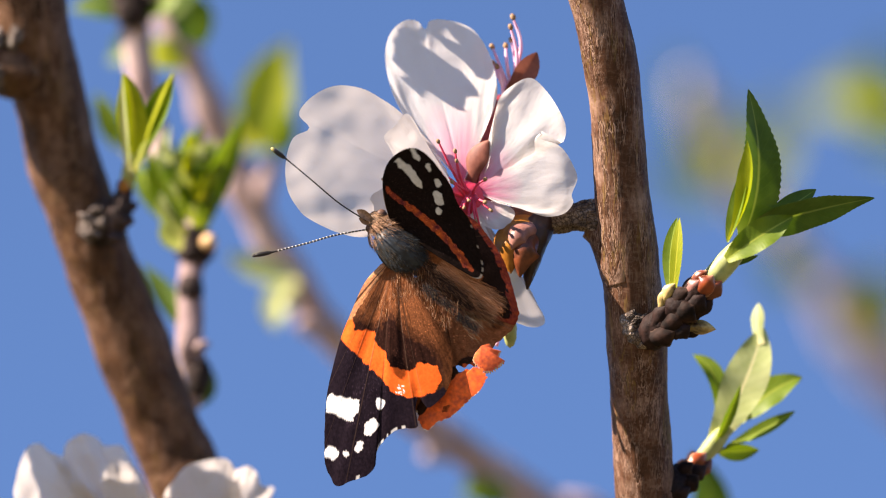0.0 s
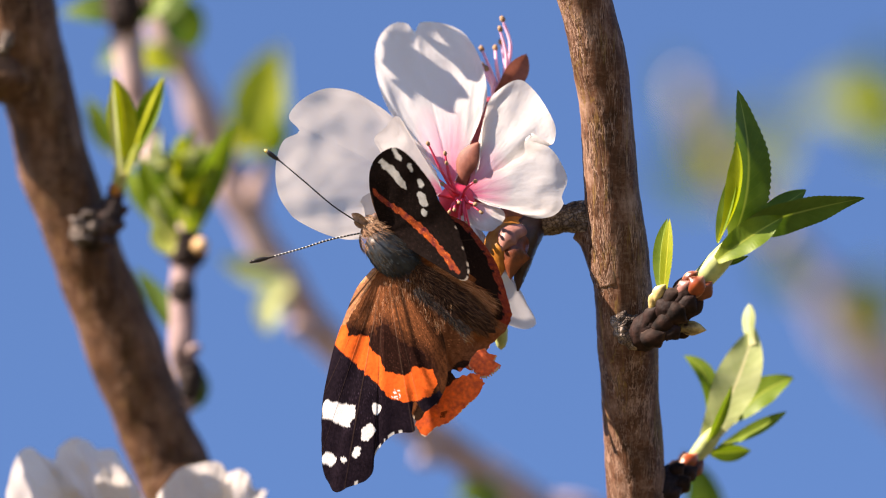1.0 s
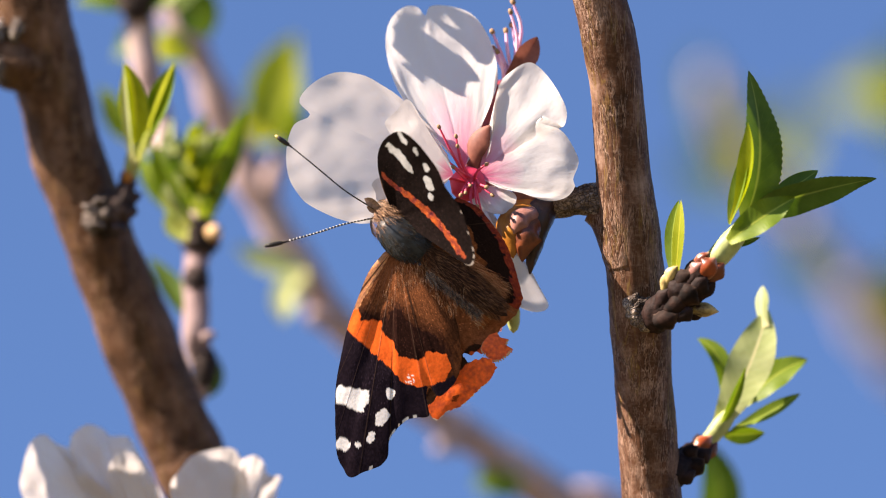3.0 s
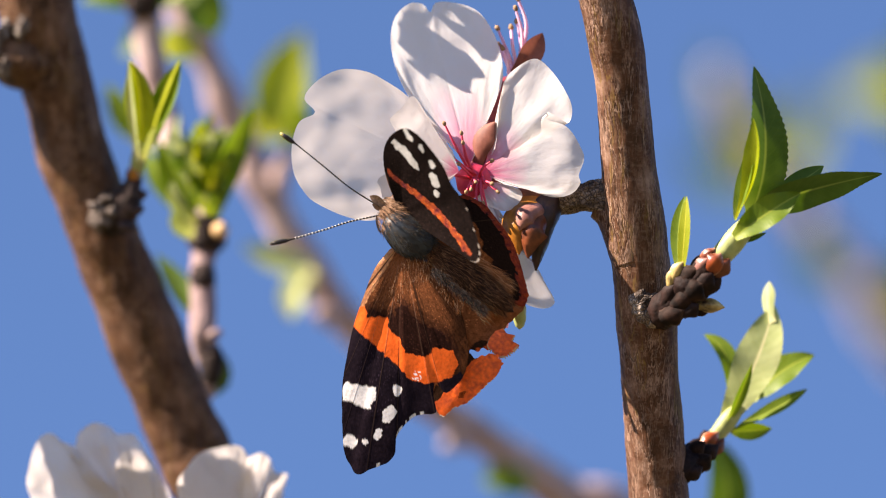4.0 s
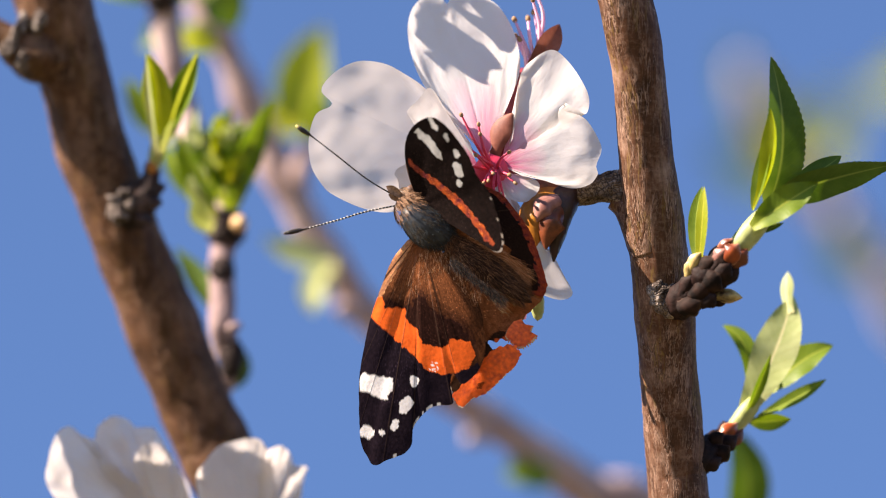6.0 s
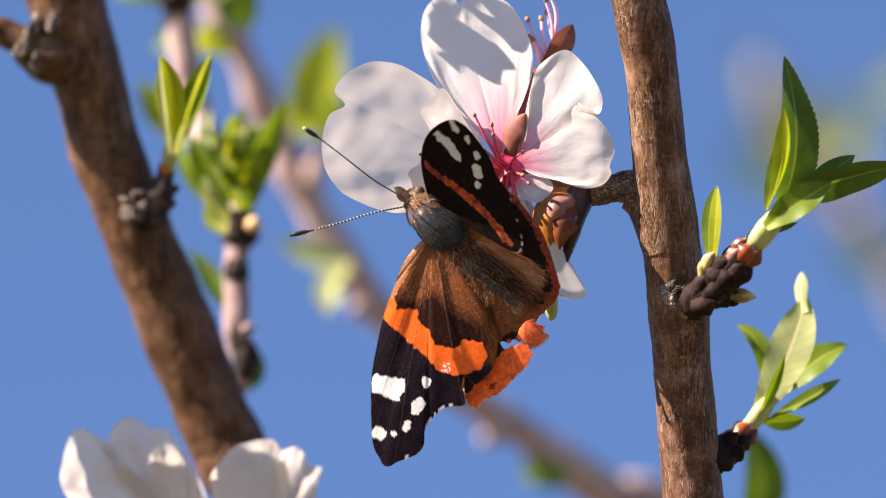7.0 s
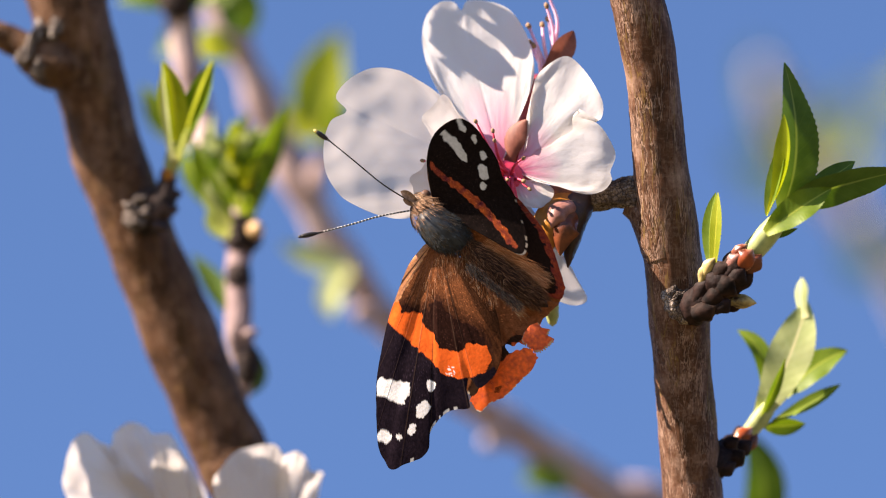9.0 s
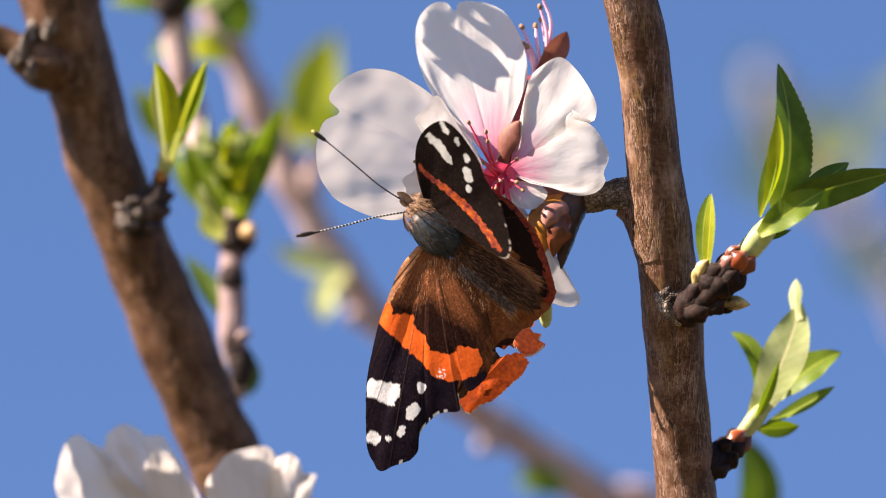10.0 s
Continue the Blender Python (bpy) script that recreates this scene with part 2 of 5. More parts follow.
WHITE_RING = plain_material("white_antenna_ring", (0.55, 0.52, 0.48), (0.75, 0.72, 0.68), 2000, 0.6)
CLUB_TIP = plain_material("yellow_antenna_tip", (0.55, 0.40, 0.10), (0.75, 0.60, 0.22), 2000, 0.6)
GRASS = plain_material("dry_orchard_grass", (0.065, 0.054, 0.024), (0.15, 0.120, 0.058), 6, 0.9, 0.02)


# ---- building helpers ----
ORIGIN = {}


def thing(name, base, label, category, group=""):
    """An empty at the thing's base, turned like the stage."""
    ob = new(name)
    ob.empty_display_size = 0.002
    ob.matrix_world = STAGE @ Matrix.Translation(Vector(base) * MM)
    ORIGIN[ob] = Vector(base)
    return tagged(ob, label, category, group)


def part(name, shape, material, parent, label=""):
    """One mesh under a thing or a part, from verts and faces in stage millimetres, and vertex colours."""
    verts, faces, *extra = shape
    o = ORIGIN[parent]
    me = bpy.data.meshes.new(name)
    me.from_pydata([tuple((Vector(v) - o) * MM) for v in verts], [], faces)
    for key, values in (extra[0].items() if extra else ()):
        a = me.color_attributes.new(key, "FLOAT_COLOR", "POINT")
        a.data.foreach_set("color", np.array([(*v, 1.0) for v in values], dtype=np.float32).ravel())
    me.polygons.foreach_set("use_smooth", [True] * len(me.polygons))
    me.materials.append(material)
    me.update()
    ob = new(name, me)
    ob.parent = parent
    ORIGIN[ob] = o
    return tagged(ob, label)


def spline(points, n):
    """n points along a smooth curve through the given ones, evenly by length."""
    p = np.array(points, dtype=float)
    if len(p) == 2:
        dense = p[0] + (p[1] - p[0]) * np.linspace(0, 1, 40)[:, None]
    else:
        e = np.vstack([2 * p[0] - p[1], p, 2 * p[-1] - p[-2]])
        u = np.linspace(0, 1, 24, endpoint=False)[:, None]
        runs = []
        for a, b, c, d in zip(e[:-3], e[1:-2], e[2:-1], e[3:]):
            runs.append(0.5 * (2 * b + (c - a) * u + (2 * a - 5 * b + 4 * c - d) * u ** 2 + (3 * b - a - 3 * c + d) * u ** 3))
        dense = np.vstack(runs + [p[-1:]])
    step = np.r_[0, np.cumsum(np.linalg.norm(np.diff(dense[:, :3], axis=0), axis=1))]
    want = np.linspace(0, step[-1], n) if np.isscalar(n) else step[-1] * np.asarray(n)
    return np.column_stack([np.interp(want, step, dense[:, k]) for k in range(p.shape[1])])


def length_of(points):
    return float(np.linalg.norm(np.diff(np.array(points)[:, :3], axis=0), axis=1).sum())


def tube(points, step=0.6, sides=28, rough=0.0, size=1.2, seed=0, lump=0.0, close=True):
    """A round limb through (x, y, z, radius) points, with relief of its own."""
    n = max(4, int(length_of(points) / step))
    c = spline(points, n)
    verts, faces = [], []
    ref = Vector((0.2, -1, 0.1))
    for i in range(n):
        t = Vector(c[min(i + 1, n - 1), :3] - c[max(i - 1, 0), :3]).normalized()
        ref = (ref - t * ref.dot(t)).normalized()
        side = t.cross(ref)
        r = c[i, 3]
        for j in range(sides):
            a = 2 * math.pi * j / sides
            d = ref * math.cos(a) + side * math.sin(a)
            p = Vector(c[i, :3]) + d * r
            k = 0.0
            if rough:
                k += rough * noise.fractal(Vector((d.x * r * 1.6, d.y * r * 1.6, c[i, 2] * 0.45)) / size + Vector((seed, 0, 0)), 0.8, 2.0, 4)
            if lump:
                k += lump * noise.noise(p * 0.16 + Vector((0, seed, 0)))
            verts.append(p + d * k)
    for i in range(n - 1):
        for j in range(sides):
            k = (j + 1) % sides
            faces.append((i * sides + j, i * sides + k, (i + 1) * sides + k, (i + 1) * sides + j))
    if close:
        faces.append(tuple(range(sides))[::-1])
        faces.append(tuple((n - 1) * sides + j for j in range(sides)))
    return verts, faces


def ball(centre, axis, length, width, sides=18, rings=12, point=1.0, rough=0.0, seed=0, flat=1.0):
    """An egg along axis; point sharpens its far end."""
    a = Vector(axis).normalized()
    s = a.cross(Vector((0.13, -0.95, 0.21))).normalized()
    u = s.cross(a)
    verts, faces = [], []
    for i in range(rings + 1):
        t = i / rings
        z = (t - 0.5) * length
        r = width * 0.5 * math.sqrt(max(0.0, 1 - (2 * t - 1) ** 2)) * (1 - (1 - point) * t)
        for j in range(sides):
            b = 2 * math.pi * j / sides
            d = s * math.cos(b) + u * math.sin(b) * flat
            p = Vector(centre) + a * z + d * max(r, width * 0.01)
            if rough:
                p += d.normalized() * rough * noise.noise(p * 1.3 + Vector((seed, 0, 0)))
            verts.append(p)
    for i in range(rings):
        for j in range(sides):
            k = (j + 1) % sides
            faces.append((i * sides + j, (i + 1) * sides + j, (i + 1) * sides + k, i * sides + k))
    faces += [tuple(range(sides)), tuple(rings * sides + j for j in range(sides))[::-1]]
    return verts, faces


def blade(base, bend, tip, wide, face=(0, -1, 0), fold=0.3, belly=0.45, curl=0.0, teeth=0.0, wave=0.0, seed=0, twist=0.0, foot=0.1, rows=46, cols=14):
    """A leaf: a midrib from base over bend to tip, two halves folded along it, fine teeth on its edges."""
    p0, p1, p2 = Vector(base), Vector(bend), Vector(tip)
    rows = 130 if teeth else rows
    verts, faces, vein = [], [], []
    for i in range(rows + 1):
        t = i / rows
        c = p0 * (1 - t) ** 2 + p1 * 2 * t * (1 - t) + p2 * t ** 2
        d = ((p1 - p0) * (1 - t) + (p2 - p1) * t).normalized()
        n = Vector(face)
        n = (n - d * n.dot(d)).normalized()
        if twist:
            n = Matrix.Rotation(radians(twist) * t, 3, d) @ n
        s = d.cross(n)
        q = t ** (math.log(0.5) / math.log(belly))
        w = wide * 0.5 * (foot * (1 - t) ** 2 + (1 - foot * (1 - t) ** 2) * math.sin(math.pi * min(1, q)) ** 0.85 if t < 1 else 0.0)
        if teeth:
            w += teeth * (abs((t * 26 + 0.2 * noise.noise(Vector((t * 9, seed, 0)))) % 1.0 - 0.5) - 0.25) * math.sin(math.pi * t) ** 0.5
        for j in range(cols + 1):
            u = 2 * j / cols - 1
            lift = fold * abs(u) ** 1.3 - curl * u * u
            ripple = wave * math.sin(t * 17 + seed * 1.7 + (2.0 if u > 0 else 0.0)) * abs(u) ** 2
            verts.append(c + s * u * max(w, 0.0) * math.sqrt(max(0.1, 1 - min(0.85, fold * fold * 0.5))) + n * (lift * w + ripple * wide * 0.5))
            vein.append((t, abs(u), 0.0))
    for i in range(rows):
        for j in range(cols):
            a = i * (cols + 1) + j
            faces.append((a, a + 1, a + cols + 2, a + cols + 1))
    return verts, faces, {"vein": vein}


CRIMSON, PINK, WHITE = np.array((0.60, 0.035, 0.12)), np.array((0.74, 0.16, 0.34)), np.array((0.665, 0.64, 0.63))


def petal(base, outline, bulge=0.0, ruffle=0.0, pleat=0.0, seed=0, blush=0.35, cols=110, rows=56, lean=0.0, crumple=0.0, tilt=(0.0, 0.0)):
    """A petal spread from its claw to a smooth outline."""
    b = np.array(base, dtype=float)
    o = spline(outline, cols)
    verts, faces, paint, lines = [], [], [], []
    for i in range(rows + 1):
        s = (i / rows) ** 0.85
        for j in range(cols):
            w = j / (cols - 1)
            p = b + (o[j] - b) * s
            p[1] += bulge * math.sin(math.pi * s) * math.sin(math.pi * w) ** 0.7
            p[1] += lean * (w - 0.5) * math.sin(math.pi * min(1, s * 0.9))
            v = Vector((w * 5.0, s * 1.6, seed * 3.7))
            p[1] += ruffle * s ** 2 * noise.fractal(v, 0.9, 2.0, 3)
            p[1] += tilt[0] * (p[0] - b[0]) + tilt[1] * (p[2] - b[2])
            p[1] += crumple * s * noise.fractal(Vector((p[0] * 0.8 + p[2] * 0.6, seed, p[2] * 0.8 - p[0] * 0.6)) * 0.17, 0.9, 2.0, 2) if crumple else 0
            p[1] += pleat * s * (0.6 + 0.4 * noise.noise(v * 2)) * math.sin(w * 46 + 2.5 * noise.noise(v))
            verts.append(p)
            streak = 0.5 + 0.5 * noise.noise(Vector((w * 26, s * 1.2, seed)))
            f = max(0.0, 1 - s / max(blush, 1e-3)) ** 0.8
            f = min(1.0, f * (0.55 + 0.8 * streak))
            deep = max(0.0, 1 - s / 0.2) * 0.8 * min(1.0, blush * 3)
            paint.append(tuple((WHITE * (1 - f) + PINK * f) * (1 - deep) + CRIMSON * deep))
            lines.append((w, s, 0.1 * seed))
    for i in range(rows):
        for j in range(cols - 1):
            a = i * cols + j
            faces.append((a, a + cols, a + cols + 1, a + 1))
    return verts, faces, {"paint": paint, "lines": lines}


def inside(x, z, poly):
    hit, n = False, len(poly)
    for i in range(n):
        (x1, z1), (x2, z2) = poly[i], poly[i - 1]
        if (z1 > z) != (z2 > z) and x < (x2 - x1) * (z - z1) / (z2 - z1) + x1:
            hit = not hit
    return hit


def wing(base, outline, colour, bulge=0.0, cols=230, rows=170, veins=(), fray=0.0, seed=0):
    """A wing spread from its hinge to its margin; colour(x, z, s, w) gives its pattern. veins: places along the margin."""
    b = np.array(base, dtype=float)
    o = spline(outline, cols)
    verts, faces, paint = [], [], []
    flecks = random.Random(seed)
    for i in range(rows + 1):
        s = i / rows
        for j in range(cols):
            w = j / (cols - 1)
            k = 1 + (fray * noise.noise(Vector((w * 60, seed, 0))) * s ** 6 if fray else 0)
            p = b + (o[j] - b) * s * k
            p[1] += bulge * math.sin(math.pi * s) * math.sin(math.pi * w) ** 0.7
            near = min((abs(w - v) for v in veins), default=1.0)
            p[1] -= 0.014 * math.exp(-(near * s / 0.0013) ** 2) if s > 0.05 else 0
            p[1] += 0.05 * noise.noise(Vector((p[0] * 0.5, p[2] * 0.5, seed)))
            verts.append(p)
            c = colour(p[0], p[2], s, w)
            # scale speckle, with sun glints painted on top as rare bright flecks
            glint = 1 + 0.6 * noise.noise(Vector((p[0] * 7, p[2] * 7, seed))) + (flecks.choice((1.6, 3.2)) if flecks.random() > 0.965 and 0.1 < s < 0.75 else 0.0)
            c = tuple(min(0.85, v * glint) for v in c) if max(c) < 0.5 else c
            if near * s < 0.0011 and s > 0.1:
                c = tuple(0.62 * np.array(c) + (0.38 if max(c) > 0.03 else 0.14) * np.array((0.20, 0.12, 0.085)))
            paint.append(c)
    for i in range(rows):
        for j in range(cols - 1):
            a = i * cols + j
            faces.append((a, a + cols, a + cols + 1, a + 1))
    return verts, faces, {"paint": paint}


def strands(spots, seed):
    """Fine hairs as slim blades: (root, way, length, width, colour)."""
    r = random.Random(seed)
    verts, faces, paint = [], [], []
    for root, way, length, width, c in spots:
        root, way = Vector(root), Vector(way).normalized()
        s = way.cross(Vector((r.uniform(-0.3, 0.3), -1, r.uniform(-0.3, 0.3)))).normalized()
        bend = Vector((r.uniform(-1, 1), r.uniform(-1, 0.4), r.uniform(-1, 1))) * 0.22 * length
        m, e = root + way * length * 0.55 + bend * 0.3, root + way * length + bend
        n = len(verts)
        verts += [root - s * width * 0.5, root + s * width * 0.5, m + s * width * 0.4, m - s * width * 0.4, e]
        faces += [(n, n + 1, n + 2, n + 3), (n + 3, n + 2, n + 4)]
        paint += [c] * 5
    return verts, faces, {"paint": paint}


# ---- ground ----
def make_ground():
    me = bpy.data.meshes.new("ground")
    h = 1500.0
    me.from_pydata([(-h, -h, 0), (h, -h, 0), (h, h, 0), (-h, h, 0)], [], [(0, 1, 2, 3)])
    me.materials.append(GRASS)
    tagged(new("ground", me), "short dry orchard grass under the almond tree", "ground", kind="structure")


make_ground()

# where the limbs leave the trunk, far below the butterfly
FORK = (0, 330, -560, 20)


# ---- the tree's limbs ----
def front_branch():
    b = thing("almond_branch", (25, 0, -8.3), "upright brown almond branch with rough streaked bark", "branch", "almond branches")
    part("limb", tube([(14, -8.4, 53.8, 3.1), (16.7, -6.8, 38.6, 3.2), (19, -5.8, 30.6, 3.3), (20.5, -4.9, 23.9, 3.4), (21.5, -4, 16.9, 3.2), (22, -3, 8.5, 3.4),
                       (22.5, -2.5, 2.9, 3.7), (23.4, -2, -4.1, 3.6), (24, -1.1, -10.4, 3.8), (24.2, 0.1, -16.7, 3.6), (24.7, 1.4, -23.7, 3.6), (25.1, 2.7, -30.9, 3.7),
                       (25.7, 4.8, -39.2, 3.9), (26.9, 22, -61.5, 4.3), (24.2, 90, -165.1, 6.9), FORK], 0.35, 64, 0.08, 1.0, 3, 0.15), BARK, b)
    part("lower_spur", tube([(24.9, -1, -11, 2.0), (26, -4.4, -10.2, 2.2), (27.3, -6.4, -9.2, 2.1), (28.5, -7.4, -8.2, 1.8), (29.4, -8.0, -7.3, 2.4), (30.5, -8.7, -6.2, 1.8), (31.4, -8.9, -5.2, 2.0), (32.4, -9, -4.3, 1.5)],
                            0.12, 44, 0.22, 0.8, 5, 0.3), SCALE_KNOB, b, "dark knobbly fruiting spur")
    part("scar", ball((24.3, -4.4, -9.6), (0.6, 0, -1), 6.0, 4.4, 40, 30, 1, 0.4, 6, 0.6), BARK_SPUR, b, "grey cracked bark round the spur")
    part("blossom_spur", tube([(22.2, -2, 3.2, 2.4), (19.6, -2, 3.8, 2.1), (17.8, -2, 4.1, 1.9), (16.5, -2, 4, 1.6), (15.1, -1.5, 3.8, 1.6), (12.7, -1, 3.3, 1.5), (10.6, -1, 2.7, 1.3)],
                              0.12, 44, 0.34, 0.6, 8, 0.35), BARK_SPUR, b, "short scaly blossom spur")
    part("collar", tube([(22.8, -2.6, -4.1, 2.9), (22.1, -2.6, -1.7, 3), (20.9, -2.4, 0.2, 2.5), (19.5, -2.1, 1.8, 1.9), (17.9, -2, 2.7, 1.3)], 0.25, 44, 0.08, 1.0, 9), BARK, b, "swollen bark under the spur")
    part("bottom_spur", tube([(25.2, 2, -31.2, 1.8), (27.0, 2.2, -30.4, 1.9), (28.6, 3, -29.5, 1.8), (29.8, 5.5, -28.6, 1.9), (31, 7.5, -27.6, 1.6), (31.8, 8.6, -26.8, 1.6), (32.5, 9, -26.3, 1.1)],
                             0.16, 32, 0.36, 0.8, 11, 0.4), SCALE_KNOB, b, "dark knobbly fruiting spur")
    part("bud_scale", ball((30.9, 6.6, -27.8), (0.8, 0, 0.6), 2.0, 1.8, 14, 10, 0.5, 0.12, 2), SCALE_DARK, b)
    # broad overlapping scales, from the foot of the spur to the red ones under the shoot
    for base, bend, tip, wide, m in (((25.6, -8.2, -11.4), (26.6, -9.6, -10.6), (28.6, -9.4, -10.1), 3.0, SCALE_BROWN), ((26.0, -7.8, -9.8), (26.8, -9.2, -8.4), (27.6, -8.9, -6.9), 2.4, SCALE_KNOB),
                                     ((26.8, -8.6, -9.6), (28.2, -10.6, -9.0), (29.4, -10.0, -8.0), 3.2, SCALE_BROWN), ((28.2, -9.0, -10.2), (29.4, -10.4, -10.0), (30.4, -9.8, -9.4), 2.4, SCALE_KNOB),
                                     ((28.4, -9.6, -8.8), (29.6, -11.4, -7.6), (30.9, -10.9, -6.9), 3.6, SCALE_BROWN), ((28.2, -9.2, -7.2), (29.0, -10.6, -6.0), (30.3, -10.4, -4.9), 2.8, SCALE_BROWN),
                                     ((29.8, -10.2, -7.4), (31.2, -11.6, -6.4), (32.2, -10.9, -5.6), 3.0, SCALE_KNOB), ((30.6, -9.6, -8.2), (31.8, -10.6, -7.2), (33.2, -10.0, -5.8), 2.2, SCALE_KNOB),
                                     ((29.6, -9.8, -5.8), (30.6, -11.2, -4.9), (31.6, -10.9, -3.8), 2.0, SCALE_PINK), ((30.9, -10.4, -5.4), (32.0, -12.0, -4.8), (33.2, -11.2, -3.2), 3.0, SCALE_GLOSSY),
                                     ((32.0, -10.2, -5.9), (33.2, -11.4, -5.0), (34.3, -10.4, -3.9), 2.4, SCALE_RED), ((30.3, -9.6, -4.7), (31.2, -11.0, -3.6), (32.5, -10.6, -2.6), 1.6, SCALE_GLOSSY),
                                     ((27.2, -8.6, -6.9), (27.5, -9.8, -5.4), (28.6, -9.4, -4.2), 1.8, SCALE_SPOTTED), ((27.0, -8.4, -7.6), (26.9, -9.2, -6.2), (27.4, -9.0, -5.0), 1.3, SCALE_SPOTTED),
                                     ((29.6, -8.6, -9.6), (31.4, -9.8, -9.2), (33.6, -9.0, -9.9), 1.9, SCALE_SPOTTED), ((29.2, -8.2, -10.4), (30.6, -9.2, -10.2), (31.9, -8.6, -10.0), 1.4, SCALE_BROWN),
                                     ((29.4, 3.0, -29.8), (30.6, 1.8, -29.2), (31.9, 2.6, -28.2), 2.6, SCALE_BROWN), ((29.0, 3.2, -28.6), (30.0, 2.6, -27.2), (31.2, 3.4, -26.6), 2.0, SCALE_BROWN),
                                     ((30.4, 4.6, -28.6), (31.6, 3.4, -27.8), (32.9, 4.8, -27.0), 2.4, SCALE_KNOB), ((30.8, 5.4, -27.4), (31.8, 4.8, -26.2), (33.0, 6.4, -25.4), 2.2, SCALE_GLOSSY),
                                     ((31.6, 5.6, -28.2), (32.8, 5.2, -27.4), (33.6, 6.4, -26.2), 1.8, SCALE_RED), ((28.2, 1.4, -30.6), (29.6, 0.8, -30.2), (30.8, 2.0, -29.6), 2.4, SCALE_KNOB)):
        part("bud_scale", blade(base, bend, tip, wide, (0.1, -1, 0.2), 0.0, 0.55, 0.7, foot=0.8, rows=16, cols=12, seed=wide), m, b)
    return b


def left_branch():
    b = thing("almond_branch", (-43, 33, 1.5), "thick slanting brown almond branch, lit along one side", "branch", "almond branches")
    part("limb", tube([(-61, 26.2, 57.9, 4.8), (-56.5, 28.3, 40.7, 4.8), (-53.5, 29.3, 32, 4.9), (-51.7, 30.3, 24, 4.7), (-50.1, 31, 17.5, 4.5), (-47.7, 32.1, 8.8, 4.6), (-45.2, 33, 1.5, 4.6),
                       (-42.5, 33.9, -5.7, 4.6), (-39.7, 34.7, -13, 4.6), (-37, 35.6, -20.2, 4.6), (-34, 36.5, -27.5, 4.8), (-31.3, 37.2, -33.3, 4.8), (-22.4, 52, -52.2, 5.2), (-5.2, 150, -125.8, 7.7),
                       (-4, 330, -540, 22)], 0.5, 56, 0.16, 1.6, 21, 0.5), BARK_FAR, b)
    part("knot_spur", tube([(-44.7, 30, 1.9, 2.6), (-42.5, 28.5, 3.2, 2.2), (-41.3, 28, 5, 1.6), (-40.8, 28, 6.9, 1.2), (-40.5, 28, 8.6, 0.9)], 0.2, 30, 0.4, 0.9, 23, 0.5), BARK_KNOB, b,
         "dark knobbly spur on a grey scar")
    part("scar", ball((-44.4, 27.6, 3.2), (0.6, 0, 1), 5.2, 3.8, 36, 26, 1, 1.3, 3, 0.7), SCAR, b, "grey-white scarred bark round the spur")
    for p, a in (((-41.7, 27, 1.5), (0.9, -0.2, -0.3)), ((-40.5, 27, 3.5), (1, -0.2, 0.2)), ((-42.8, 27.5, 5.1), (-0.3, -0.4, 1)), ((-40.1, 28, 5.3), (1, 0, 0.5))):
        part("bud_scale", ball(p, a, 2.6, 2.0, 14, 10, 0.6, 0.2, p[0], 0.7), SCALE_DARK, b)
    part("scar", ball((-56.2, 26.8, 25.0), (0.5, 0, 1), 7.4, 3.6, 40, 30, 1, 1.2, 5, 0.7), SCAR, b, "grey-white scarred bark round the cut twig")
    for x, top, low in ((-58.6, 25.2, 21.9), (-57.2, 27.9, 23.6), (-56.6, 24.4, 20.4), (-54.6, 28.6, 24.9)):
        part("bark_fold", tube([(x + 1.0, 25.8, top, 0.3), (x + 0.2, 24.9, top * 0.6 + low * 0.4, 0.75), (x - 0.3, 25.0, top * 0.3 + low * 0.7, 0.6), (x + 0.8, 25.9, low, 0.3)], 0.2, 18, 0.7, 1.1, x), SCAR, b, "wrinkled grey fold of bark")
    part("side_twig", tube([(-52.3, 29.6, 22.2, 3.6), (-55.2, 28, 22.9, 3.6), (-57.4, 27.4, 23.9, 2.9), (-59.6, 27.4, 25.3, 1.9), (-64.6, 27.4, 27.2, 1.6), (-74, 27.4, 29.6, 1.6)], 0.4, 30, 0.35, 1.0, 27, 0.5), BARK_FAR, b,
         "cut-off side twig with a scarred collar")
    part("bud_scale", ball((-40.6, 27, 8.4), (0.1, 0, 1), 2.4, 1.6, 12, 8, 0.6), SCALE_AMBER, b)
    return b


